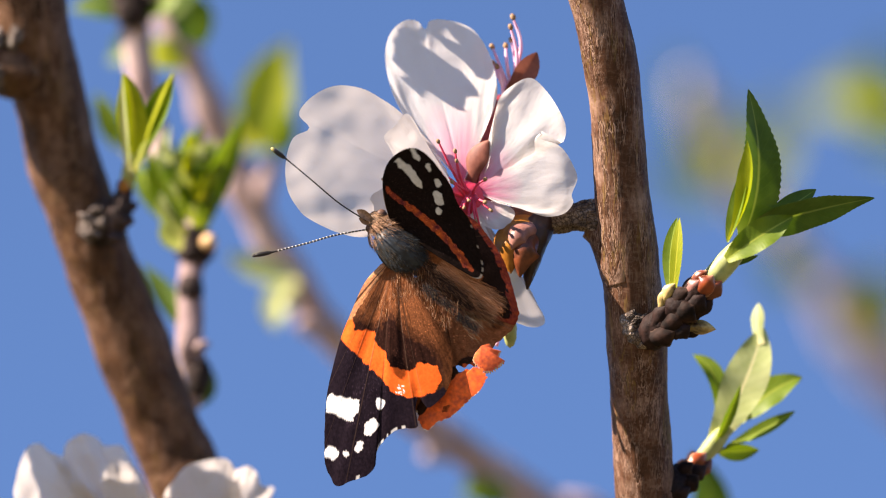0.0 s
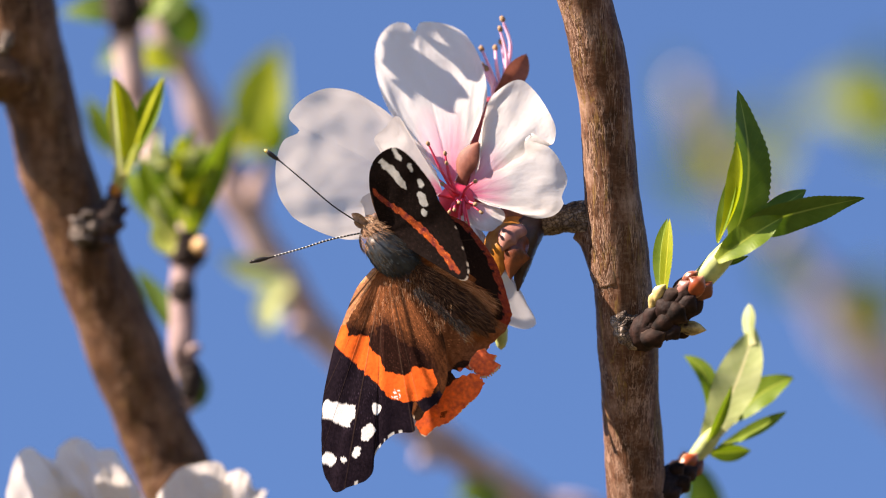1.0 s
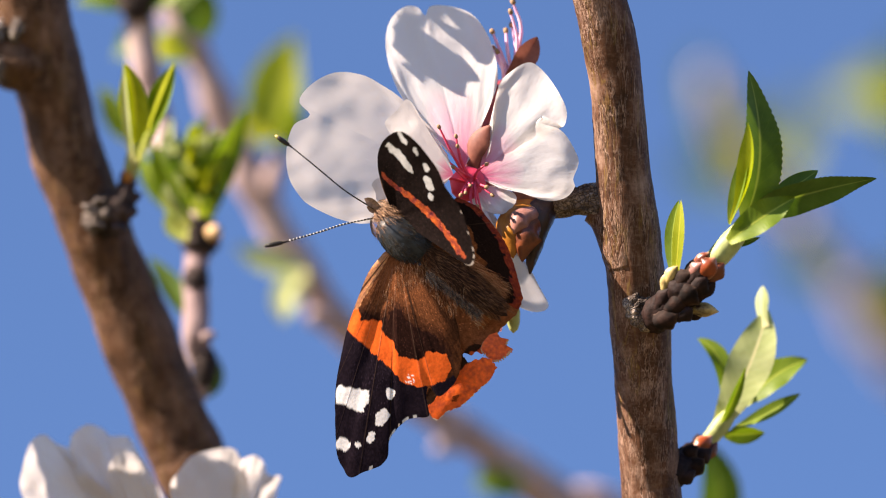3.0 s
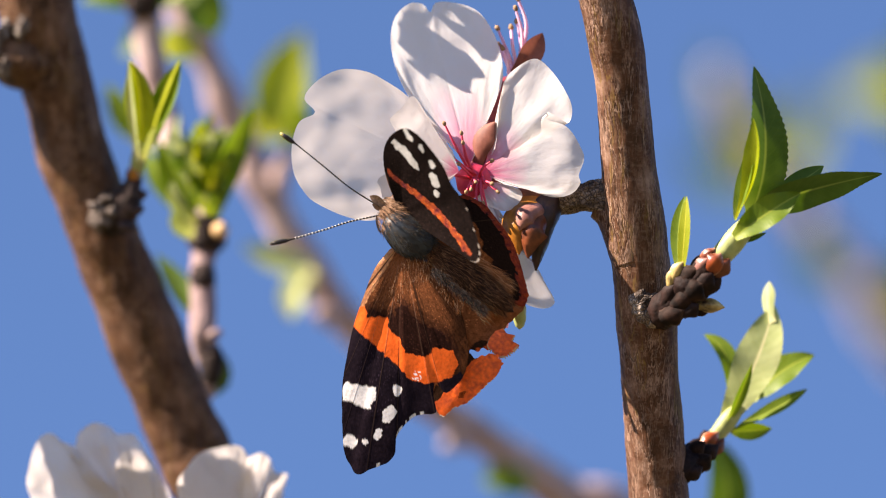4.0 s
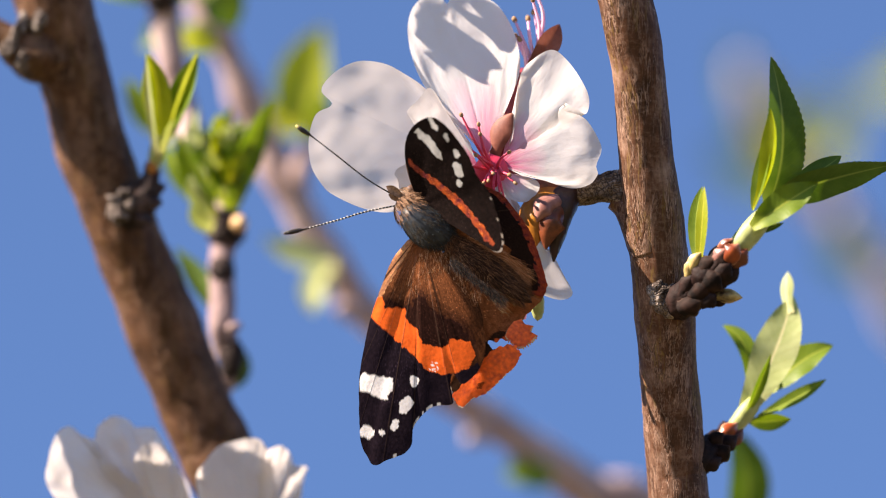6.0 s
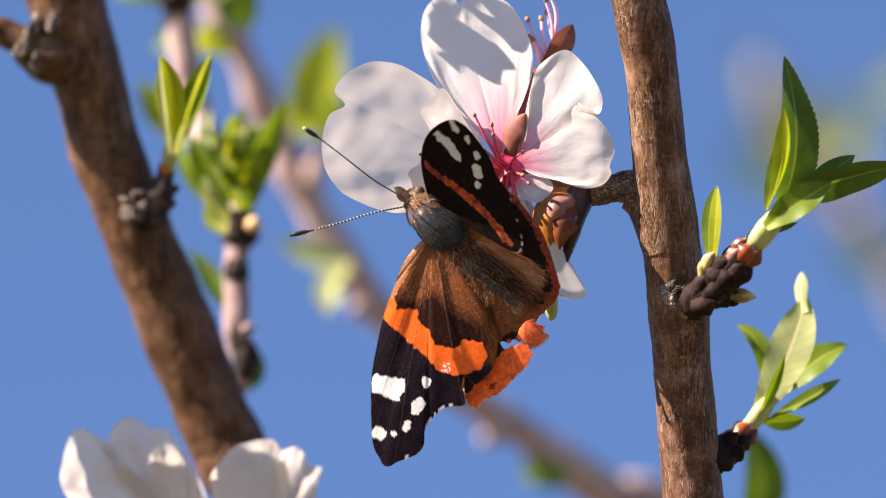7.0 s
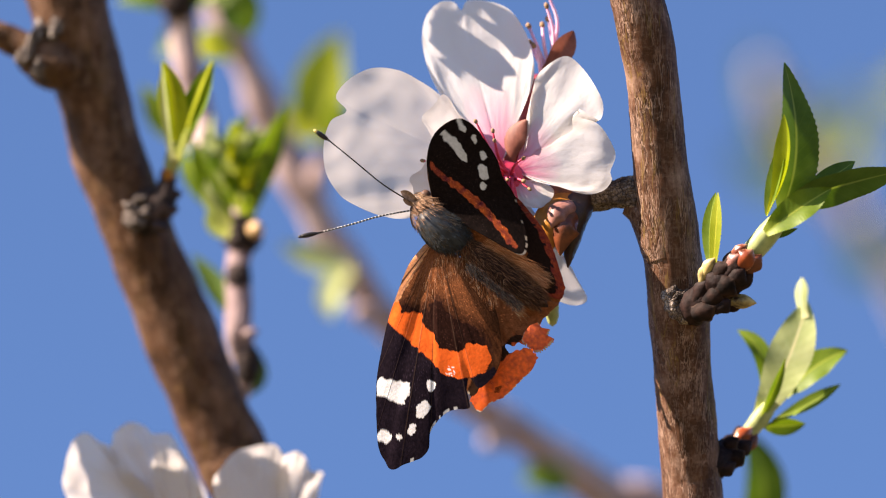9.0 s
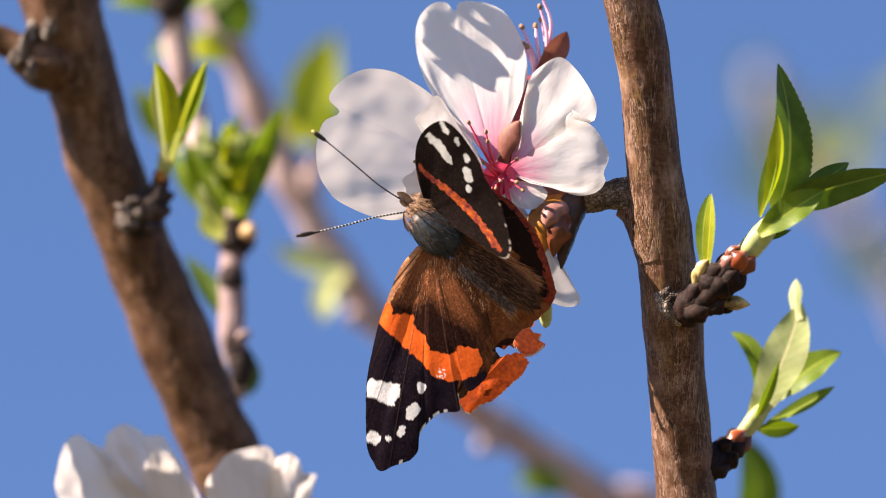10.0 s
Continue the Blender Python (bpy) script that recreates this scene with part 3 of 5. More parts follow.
def pink_twig():
    b = thing("almond_twig", (-32.5, 45, -11.7), "slim pinkish young almond twig with a cluster of buds", "twig", "almond twigs")
    part("limb", tube([(-31.8, 50, 1.9, 1.6), (-32.4, 49, -0.7, 2), (-32.8, 48, -2.9, 1.6), (-32.9, 47, -5.2, 1.7), (-32.8, 46, -8.7, 1.7), (-33, 45, -12.4, 1.8), (-32.4, 46, -15.3, 1.8), (-32.2, 47, -18.3, 1.3), (-34.4, 52, -26.4, 1.6), (-30.8, 80, -49.9, 2.7), (-9, 180, -129.1, 5),
                       (6, 340, -500, 16)], 0.6, 26, 0.15, 1.2, 31, 0.3), BARK_TWIG, b)
    part("dark_node", tube([(-31.8, 49, 1.9, 1.9), (-32.3, 48, 0.1, 2.5), (-32.6, 47, -1.5, 1.9)], 0.25, 26, 0.4, 0.9, 33, 0.4), BARK_KNOB, b, "dark swollen node")
    part("dark_node", tube([(-32.8, 47, -4.3, 1.5), (-32.7, 46, -5.2, 1.8), (-32.7, 46, -6.2, 1.5)], 0.25, 26, 0.3, 0.9, 35, 0.2), BARK_KNOB, b, "dark swollen node")
    part("dark_node", tube([(-32.1, 45, -14.6, 1.5), (-31.7, 45, -16.4, 1.7), (-32.0, 46, -18.6, 1.2)], 0.25, 26, 0.3, 0.9, 36, 0.2), BARK_KNOB, b, "dark swollen node")
    part("bud", ball((-30.4, 45.6, 0.9), (0.2, -1, 0.2), 2.6, 2.5, 14, 10, 0.8), SCALE_CREAM, b, "cream bud tip")
    part("bud", ball((-31.2, 43, -12.5), (1, 0, 0.3), 2.2, 1.6, 14, 10, 0.7), BARK_TWIG, b)
    return b


def far_branches():
    b = thing("almond_branch", (-40.9, 71, 28.6), "pale pink-grey young branch out of focus behind leaves", "branch", "almond branches")
    part("limb", tube([(-41.8, 66, 52.4, 1.9), (-41.4, 70, 37.6, 2), (-40.7, 71, 28.6, 2), (-40, 71, 22.6, 1.8), (-38.2, 70, 14.6, 1.7), (-35.6, 61, 7.0, 1.6), (-32.4, 51, 0.6, 1.6)],
                      0.8, 22, 0.15, 1.2, 41, 0.4), BARK_PINK, b)
    part("dark_node", tube([(-41.9, 69, 37.6, 2.2), (-41.2, 69, 32.3, 2.7), (-40.8, 70, 30.3, 2.1)], 0.4, 22, 0.3, 1.0, 43, 0.4), BARK_KNOB, b, "dark node")
    c = thing("almond_branch", (-24.5, 113, 3.2), "grey-pink branch far out of focus against the sky", "branch", "almond branches")
    part("limb", tube([(-41.4, 105, 43.5, 2), (-37.6, 108, 31.9, 2.2), (-34.2, 110, 24.2, 2.3), (-30, 112, 13.3, 2.4), (-25.3, 113, 4, 2.4), (-19.9, 114, -5.4, 2.4), (-13.6, 116, -14, 2.3), (-6.6, 118, -21.1, 2.4), (0.5, 122, -26.3, 2.4), (6.8, 126, -30.7, 2.7), (14, 132, -36.8, 3),
                       (25.5, 150, -49.1, 3.5), (32.4, 260, -137.8, 6.2), (12, 370, -500, 18)], 0.8, 24, 0.2, 1.4, 47, 0.8), BARK_PINK, c)
    for p, a in (((-23.8, 110, 11), (0.4, 0, 1)), ((-18.6, 110, -10.7), (-0.5, -0.6, 0.2)), ((-24.8, 110, 8.6), (-0.2, 0, 1)), ((-1.1, 120, -28.2), (-0.8, 0, -0.4))):
        part("bud", ball(p, a, 4.5, 3.6, 14, 10, 0.6, 0.2, p[0]), BARK_PINK, c)
    d = thing("almond_branch", (69.9, 392, -11.6), "pale branch with young leaves, far out of focus", "branch", "almond branches")
    part("limb", tube([(41.8, 376.9, 29.2, 0.9), (44.8, 380.4, 22.4, 2.6), (48.5, 386.2, 14.4, 2.7), (57.3, 389.7, 3.9, 2.6), (65.1, 392, -5.8, 3.1), (73.1, 395.5, -15.5, 4.5), (82, 399, -24.5, 4.9), (100.9, 415.2, -45.6, 4.8), (84.8, 320, -144.4, 6.5), (20, 400, -460, 17)],
                      1.0, 22, 0.25, 1.4, 53, 1.0), BARK_PALE, d)
    for p, a in (((50, 380.4, 13.2), (-0.6, -0.5, 0.6)), ((58.3, 383.9, 4.4), (0.6, -0.5, 0.6)), ((66.8, 387.4, -8.1), (-0.6, -0.5, -0.2)), ((73.7, 389.7, -15.5), (0.5, -0.6, 0.6))):
        part("bud", ball(p, a, 5.0, 4.0, 14, 10, 0.6, 0.2, p[0]), BARK_PALE, d)
    return b, c, d


front_branch()
left_branch()
pink_twig()
far_branches()


def make_trunk():
    t = thing("tree_trunk", (0, 330, -580), "grey-brown almond trunk standing in the grass", "tree trunk")
    up = STAGE.to_3x3().inverted() @ Vector((0, 0, 1))
    top = Vector((2, 345, -470))
    high = STAGE @ (top * MM)
    foot = top - up * (high.z + 0.04) / MM
    pts = []
    for k, r in ((0.0, 75), (0.06, 58), (0.4, 46), (0.75, 42), (0.93, 40), (1.0, 26)):
        p = foot.lerp(top, k)
        pts.append((p.x, p.y, p.z, r))
    part("stem", tube(pts, 8, 40, 5, 30, 61, 0), BARK_TRUNK, t)


make_trunk()


# ---- leaf shoots ----
def shoot(name, base, label, leaves, group="leaf shoots", stem=None):
    s = thing(name, base, label, "leaves", group)
    if stem:
        part("stem", tube(stem, 0.2, 20, 0.05, 0.8, 3), STEM, s, "pale green stem")
    for mat, kw in leaves:
        part("leaf", blade(**kw), mat, s)
    return s


def front_shoots():
    shoot("leaf_shoot", (32.4, -8, -4.1), "fresh green almond leaves unfolding from a red bud",
          [(LEAF_DARK, dict(base=(36.7, -8, 1.1), bend=(40.6, -9, 8.4), tip=(37.6, -7, 19.7), wide=5.8, face=(0.45, -0.9, 0), fold=0.25, belly=0.42, teeth=0.5, wave=0.04, seed=1)),
           (LEAF_YELLOW, dict(base=(35.1, -10, 1.1), bend=(39.4, -11, 7.7), tip=(37.4, -10, 13.3), wide=3.3, face=(-0.75, -0.6, 0.1), fold=0.9, belly=0.55, teeth=0.1, seed=2)),
           (LEAF, dict(base=(35, -10, 0.8), bend=(36.5, -10, 5.6), tip=(37.6, -9, 11.5), wide=2.2, face=(-0.6, -0.8, 0), fold=0.5, seed=3)),
           (LEAF_DARK, dict(base=(37.3, -8, 2.2), bend=(45, -8, 4.9), tip=(53.3, -5, 6.3), wide=4.6, face=(0.1, -0.85, -0.5), fold=0.2, belly=0.4, teeth=0.2, wave=0.05, seed=4)),
           (LEAF_DARK, dict(base=(39.5, -5, 2.9), bend=(43.7, -4, 5.7), tip=(46.2, -3, 7.4), wide=2.8, face=(0.3, -0.7, 0.6), fold=0.3, seed=5)),
           (LEAF, dict(base=(34.8, -11, -1.3), bend=(38.9, -12, 1.8), tip=(43, -11, 4), wide=3.9, face=(-0.15, -0.85, 0.2), fold=0.3, belly=0.5, teeth=0.22, wave=0.08, seed=6, foot=0.3)),
           (LEAF_DARK, dict(base=(35.9, -9, -2), bend=(37.6, -9, -1.2), tip=(38.8, -9, -0.8), wide=0.7, face=(0, -1, 0), fold=0.3, seed=7))],
          stem=[(32.3, -8, -4.5, 1.2), (33.8, -9, -2.9, 1.4), (35.3, -9, -1.2, 1.4), (36.7, -9, 0.6, 1), (38, -8, 2, 0.4)])
    # one leaf: yellow blade painted for its sunlit half, green for the darker half
    shoot("leaf_shoot", (27.9, -8, -6.2), "single folded yellow-green almond leaf on a dark spur",
          [(LEAF_YELLOW, dict(base=(28.2, -9, -6.2), bend=(28.8, -10, -0.6), tip=(29.1, -9, 3.9), wide=1.6, face=(-0.4, -0.85, 0.3), fold=0.12, belly=0.5, teeth=0.12, seed=8, foot=0.4)),
           (LEAF, dict(base=(28, -8, -5.8), bend=(27.6, -7, 0.1), tip=(28.9, -8, 3.9), wide=2.0, face=(-0.6, -0.8, 0), fold=0.3, belly=0.5, teeth=0.12, seed=9))],
          stem=[(27.8, -8, -7.2, 0.8), (28, -8, -5.8, 0.6), (28.3, -8, -4.5, 0.3)])
    shoot("leaf_shoot", (32.3, 9, -26.3), "downy pale and green almond leaves on a red bud",
          [(LEAF_PALE, dict(base=(33.8, 9, -24.3), bend=(38.6, 9, -16.6), tip=(40.2, 12, -9.7), wide=5.6, face=(-0.1, -0.95, 0.22), fold=0.12, belly=0.52, teeth=0.16, wave=0.06, seed=11, foot=0.3)),
           (LEAF_PALE, dict(base=(39.7, 11, -12), bend=(39.2, 12, -9.2), tip=(39.7, 13, -6.8), wide=1.9, face=(-0.5, -0.8, 0.4), fold=-0.2, belly=0.62, seed=111, foot=0.8)),
           (LEAF, dict(base=(34.1, 8, -24.3), bend=(35.9, 7.4, -20.8), tip=(37.3, 8, -16.9), wide=1.5, face=(0.4, -0.8, -0.2), fold=0.4, seed=12)),
           (LEAF, dict(base=(34.3, 11, -21.2), bend=(35.5, 12, -15.2), tip=(31.4, 14, -13.3), wide=2.6, face=(0.4, -0.9, 0), fold=0.35, belly=0.5, seed=13)),
           (LEAF, dict(base=(37.3, 12, -21.9), bend=(40.2, 12, -17.7), tip=(45.2, 13, -16.1), wide=4.3, face=(-0.2, -0.85, 0.5), fold=0.2, belly=0.5, teeth=0.15, wave=0.05, seed=14)),
           (LEAF, dict(base=(35.5, 10, -24.7), bend=(40.1, 10, -23), tip=(44.2, 10, -20.3), wide=2.0, face=(0, -0.8, 0.5), fold=0.3, belly=0.55, seed=15)),
           (LEAF, dict(base=(34.4, 10, -25.4), bend=(37.3, 11, -25.5), tip=(39.7, 11, -25.2), wide=2.4, face=(0, -0.9, -0.3), fold=0.3, seed=16))],
          stem=[(32.1, 9, -26.5, 0.9), (33.4, 9, -25.1, 1.1), (34.5, 9, -23.7, 1.1), (35.8, 9, -22.2, 0.6)])


def left_shoots():
    shoot("leaf_shoot", (-40.2, 28, 9.4), "pair of sunlit green leaves sprouting from a spur",
          [(LEAF_YELLOW, dict(base=(-39.8, 26, 10.0), bend=(-38.3, 19.5, 17.5), tip=(-40.3, 17, 22.2), wide=4.2, face=(-0.3, -0.92, 0.1), fold=0.3, belly=0.5, seed=21, foot=0.3)),
           (LEAF_PALE, dict(base=(-39.9, 25.6, 9.6), bend=(-40.5, 19, 16.0), tip=(-40.5, 16.6, 22.4), wide=1.5, face=(-0.6, -0.8, 0), fold=0.3, seed=22, foot=0.4)),
           (LEAF, dict(base=(-38.8, 25, 12.4), bend=(-35.5, 20, 18.0), tip=(-34.0, 18, 22.1), wide=3.6, face=(-0.4, -0.88, 0.1), fold=0.4, seed=23, foot=0.3)),
           (LEAF_YELLOW, dict(base=(-38.5, 25, 12.0), bend=(-36.3, 19.6, 18.7), tip=(-34.0, 17.8, 22.3), wide=1.5, face=(-0.6, -0.7, 0.3), fold=0.3, seed=25, foot=0.3)),
           (LEAF_DARK, dict(base=(-39.1, 27, 11.2), bend=(-37.3, 24, 15.2), tip=(-36.9, 23, 18.6), wide=2.6, face=(0.4, -0.9, 0), fold=0.3, seed=26, foot=0.3)),
           (LEAF_PALE, dict(base=(-39.3, 25, 9.8), bend=(-38.5, 22, 12.2), tip=(-37.4, 20.6, 14.1), wide=1.3, face=(0.4, -0.9, 0), fold=0.4, seed=27, foot=0.4))],
          stem=[(-40.5, 28, 8, 0.8), (-39.9, 26.4, 10.2, 1), (-39.5, 24.4, 12.3, 0.7)])
    shoot("leaf_shoot", (-32.7, 50, 1.2), "dense cluster of half-opened green leaf buds",
          [(LEAF, dict(base=(-33, 48, 0.8), bend=(-36.6, 46, 7.4), tip=(-38.3, 46, 13.1), wide=3.6, face=(-0.5, -0.8, 0.3), fold=0.6, seed=31, foot=0.4)),
           (LEAF_PALE, dict(base=(-33.9, 45, 0.1), bend=(-36.1, 43, 1.5), tip=(-36, 43, 4.1), wide=2.6, face=(-0.3, -0.8, 0.4), fold=0.5, seed=132, foot=0.4)),
           (LEAF_PALE, dict(base=(-33.6, 44, 1.4), bend=(-36.6, 42, 4.6), tip=(-36.4, 42, 7.4), wide=2.2, face=(-0.3, -0.8, 0.4), fold=0.5, seed=133, foot=0.4)),
           (LEAF_PALE, dict(base=(-34.4, 49, 6.0), bend=(-36.8, 48, 11.1), tip=(-35.6, 49, 16.2), wide=3.0, face=(-0.5, -0.7, 0.3), fold=0.7, seed=33, foot=0.4)),
           (LEAF, dict(base=(-33.0, 51, 3.8), bend=(-34.1, 51, 10.7), tip=(-31.4, 52, 16.3), wide=3.2, face=(0.3, -0.9, 0.2), fold=0.5, seed=34, foot=0.4)),
           (LEAF, dict(base=(-31.8, 48, 2.0), bend=(-29.9, 46, 9.4), tip=(-25.9, 47, 17.0), wide=3.9, face=(0.45, -0.85, -0.1), fold=0.3, belly=0.5, seed=35, foot=0.4)),
           (LEAF, dict(base=(-33.2, 54, 1.6), bend=(-39.6, 56, 8.2), tip=(-40.5, 58, 11.6), wide=3.2, face=(-0.5, -0.7, 0.4), fold=0.5, seed=38, foot=0.4)),
           (LEAF_DARK, dict(base=(-32.7, 55, 1.6), bend=(-35.9, 57, 9), tip=(-35.9, 58, 14.2), wide=3.6, face=(0.3, -0.8, -0.2), fold=0.4, seed=139, foot=0.4))],
          stem=[(-32.3, 49, 0.1, 1.2), (-32.5, 49, 1.2, 1.5), (-32.8, 49, 3, 0.9)])
    shoot("leaf_shoot", (-35.6, 60, -10), "dark green leaf half hidden behind the thick branch",
          [(LEAF_DARK, dict(base=(-33.5, 52, -11), bend=(-35.9, 56, -6.6), tip=(-39.5, 58, -2), wide=3.4, face=(0.3, -0.9, 0.2), fold=0.3, seed=41)),
           (LEAF_DARK, dict(base=(-32.4, 52, -20.6), bend=(-30.4, 52, -18.4), tip=(-30.4, 52, -15.4), wide=2.6, face=(0.3, -0.9, 0.2), fold=0.3, seed=42))])


def leaf_cluster():
    """Half-opened small leaves crowding round the tip of the pink twig."""
    s = thing("leaf_cluster", (-32.5, 48, 0.8), "crowded half-opened yellow-green leaflets on a pink twig", "leaves", "leaf shoots")
    r = random.Random(77)
    low, high = Vector((-32.6, 47, 1.2)), Vector((-33, 48, 15.1))
    for i in range(34):
        k = r.random() ** 0.7
        base = low.lerp(high, 0.75 * k) + Vector((r.uniform(-2.6, 2.6) * (1 - 0.4 * k), r.uniform(-3, 3), 0))
        out = Vector((base.x - low.x + r.uniform(-2, 2), r.uniform(-2.5, 1.0), r.uniform(2, 5)))
        tip = base + out.normalized() * r.uniform(2.2, 4.2)
        part("leaf", blade(base, base.lerp(tip, 0.5) + Vector((r.uniform(-0.8, 0.8), -0.6, 0.5)), tip, r.uniform(1.5, 2.6), (r.uniform(-0.8, 0.5), -0.7, r.uniform(-0.1, 0.5)), r.uniform(0.4, 0.9), 0.5, foot=0.4, rows=18, cols=8, seed=i),
             r.choice([LEAF_YELLOW, LEAF, LEAF, LEAF_DARK, LEAF_PALE, LEAF_PALE]), s)


def far_leaves():
    shoot("leaf_shoot", (-24.9, 130, 15.1), "yellow-green leaf glowing in the sun, out of focus",
          [(LEAF_YELLOW, dict(base=(-23.9, 128, 14.2), bend=(-26.9, 130, 20.7), tip=(-21.6, 132, 29.3), wide=8.0, face=(0.03, -0.94, 0.14), fold=0.25, seed=51)),
           (LEAF_YELLOW, dict(base=(-24.9, 130, 14.3), bend=(-28.1, 131, 15.9), tip=(-31.7, 132, 19.1), wide=4.4, face=(-0.3, -0.85, 0.3), fold=0.25, seed=52)),
           (LEAF, dict(base=(-24.2, 127, 13.1), bend=(-21.2, 126, 15.9), tip=(-22.4, 126, 19.8), wide=4.0, face=(0.3, -0.85, 0.3), fold=0.25, seed=53))], "far leaf shoots")
    shoot("leaf_shoot", (-43.6, 76, 13.8), "soft green leaf behind the sunlit pair, out of focus",
          [(LEAF, dict(base=(-43.2, 76, 13.4), bend=(-44.4, 75, 17.4), tip=(-46.6, 76, 20.8), wide=3.4, face=(-0.2, -0.9, 0.2), fold=0.3, seed=60))], "far leaf shoots",
          stem=[(-38.7, 72, 12.6, 0.5), (-41.4, 75, 12.4, 0.4), (-43.4, 76, 13.8, 0.3)])
    shoot("leaf_shoot", (-37.3, 75, 33.3), "blurred green leaves round the pink branch",
          [(LEAF_DARK, dict(base=(-40.2, 72, 31.3), bend=(-44.6, 70, 33.1), tip=(-49.6, 72, 31.8), wide=5.0, face=(0, -0.8, 0.6), fold=0.2, seed=61)),
           (LEAF, dict(base=(-39.7, 70, 31.6), bend=(-36.9, 66, 32.2), tip=(-35.1, 66, 36), wide=5.0, face=(0, -0.8, 0.6), fold=0.2, seed=62)),
           (LEAF_DARK, dict(base=(-36.8, 84, 32.8), bend=(-33, 84, 31.3), tip=(-32.3, 86, 27.5), wide=6.4, face=(0.2, -0.8, 0.2), fold=0.2, seed=63)),
           (LEAF_YELLOW, dict(base=(-34.8, 92, 25.4), bend=(-37.8, 90, 26.5), tip=(-41.3, 92, 26.7), wide=5.4, face=(0, -0.8, 0.6), fold=0.2, seed=64)),
           (LEAF_DARK, dict(base=(-41.1, 96, 30.1), bend=(-43.7, 96, 26.2), tip=(-45.8, 98, 25.5), wide=4.0, face=(0, -0.8, 0.6), fold=0.2, seed=65)),
           (LEAF_DARK, dict(base=(-36.7, 80, 31.1), bend=(-34.8, 80, 36.4), tip=(-33.6, 80, 42.5), wide=6.0, face=(0, -0.8, 0.6), fold=0.2, seed=66))], "far leaf shoots")
    shoot("leaf_shoot", (-20.6, 112, -3), "pale green young leaves, out of focus",
          [(LEAF_PALE, dict(base=(-20.1, 108, -3.8), bend=(-25.1, 106, -3.8), tip=(-29.8, 106, -0.7), wide=4.6, face=(-0.2, -0.8, 0.6), fold=0.25, seed=71)),
           (LEAF_PALE, dict(base=(-19.9, 108, -4.6), bend=(-23.6, 106, -6.9), tip=(-23.2, 106, -11.2), wide=4.6, face=(-0.2, -0.8, 0.6), fold=0.25, seed=72))], "far leaf shoots")
    shoot("leaf_shoot", (48, 380.4, 14.6), "pale yellow-green young leaves far out of focus",
          [(LEAF, dict(base=(47.8, 421, 16.7), bend=(42.8, 417.5, 22.7), tip=(40.9, 415.2, 34.3), wide=7, face=(0, -0.8, 0.5), fold=0.2, seed=81)),
           (LEAF, dict(base=(49, 412.9, 10.3), bend=(43.6, 412.9, 11.5), tip=(36.7, 412.9, 16.2), wide=9.6, face=(0, -0.8, 0.5), fold=0.2, seed=82)),
           (LEAF_YELLOW, dict(base=(54.3, 426.8, 10.9), bend=(59.6, 424.5, 18.1), tip=(59.2, 424.5, 27.8), wide=7.4, face=(0, -0.8, 0.5), fold=0.2, seed=83)),
           (LEAF_YELLOW, dict(base=(49.8, 375.8, 13.6), bend=(46.9, 373.4, 19.4), tip=(48.5, 373.4, 26.4), wide=4.5, face=(0, -0.8, 0.5), fold=0.2, seed=84))], "far leaf shoots")
    shoot("leaf_shoot", (62.1, 389.7, -2.8), "small green leaves on the far branch",
          [(LEAF, dict(base=(61.8, 386.2, -3.8), bend=(58.8, 382.7, -3.8), tip=(55.3, 382.7, -0.9), wide=10.9, face=(0, -0.8, 0.5), fold=0.2, seed=91)),
           (LEAF_YELLOW, dict(base=(74.2, 389.7, -15.5), bend=(73.5, 387.4, -9.6), tip=(75.5, 387.4, -2.8), wide=11.6, face=(0, -0.8, 0.5), fold=0.2, seed=92))], "far leaf shoots")
    shoot("leaf_shoot", (80.7, 410.6, 23.9), "yellow-green leaves far out of focus",
          [(LEAF_YELLOW, dict(base=(81.5, 408.2, 23.3), bend=(72.7, 408.2, 27.7), tip=(63.8, 408.2, 25.3), wide=11.6, face=(0, -0.8, 0.5), fold=0.2, seed=93)),
           (LEAF, dict(base=(81.5, 408.2, 22.9), bend=(75.5, 405.9, 28.7), tip=(76.6, 405.9, 36.5), wide=7, face=(0, -0.8, 0.5), fold=0.2, seed=94)),
           (LEAF, dict(base=(81.5, 408.2, 22.3), bend=(76.6, 405.9, 19.8), tip=(74.1, 405.9, 17.9), wide=11.6, face=(0, -0.8, 0.5), fold=0.2, seed=95))], "far leaf shoots",
          stem=[(80.6, 408.2, 23.3, 1), (85.6, 408.2, 20.9, 1.2), (89.3, 405.9, 4.1, 1.6), (84.1, 401.3, -25.4, 1.7)])
    shoot("leaf_shoot", (6, 128, -33.2), "green leaf under the far branch, out of focus",
          [(LEAF, dict(base=(9.1, 124, -35), bend=(6, 122, -33), tip=(2.4, 122, -34.2), wide=6.0, face=(0, -0.8, 0.5), fold=0.2, seed=96))], "far leaf shoots")
    shoot("leaf_shoot", (34.7, 60, -34.1), "dark green leaf behind the upright branch, out of focus",
          [(LEAF_DARK, dict(base=(32.8, 60, -41.6), bend=(37.6, 58, -34.1), tip=(32.5, 58, -26.6), wide=5.8, face=(0.3, -0.9, 0.2), fold=0.2, seed=97))], "far leaf shoots",
          stem=[(32.8, 60, -41.6, 0.6), (30.4, 40, -46.6, 0.7), (26.8, 15, -50.5, 0.9)])


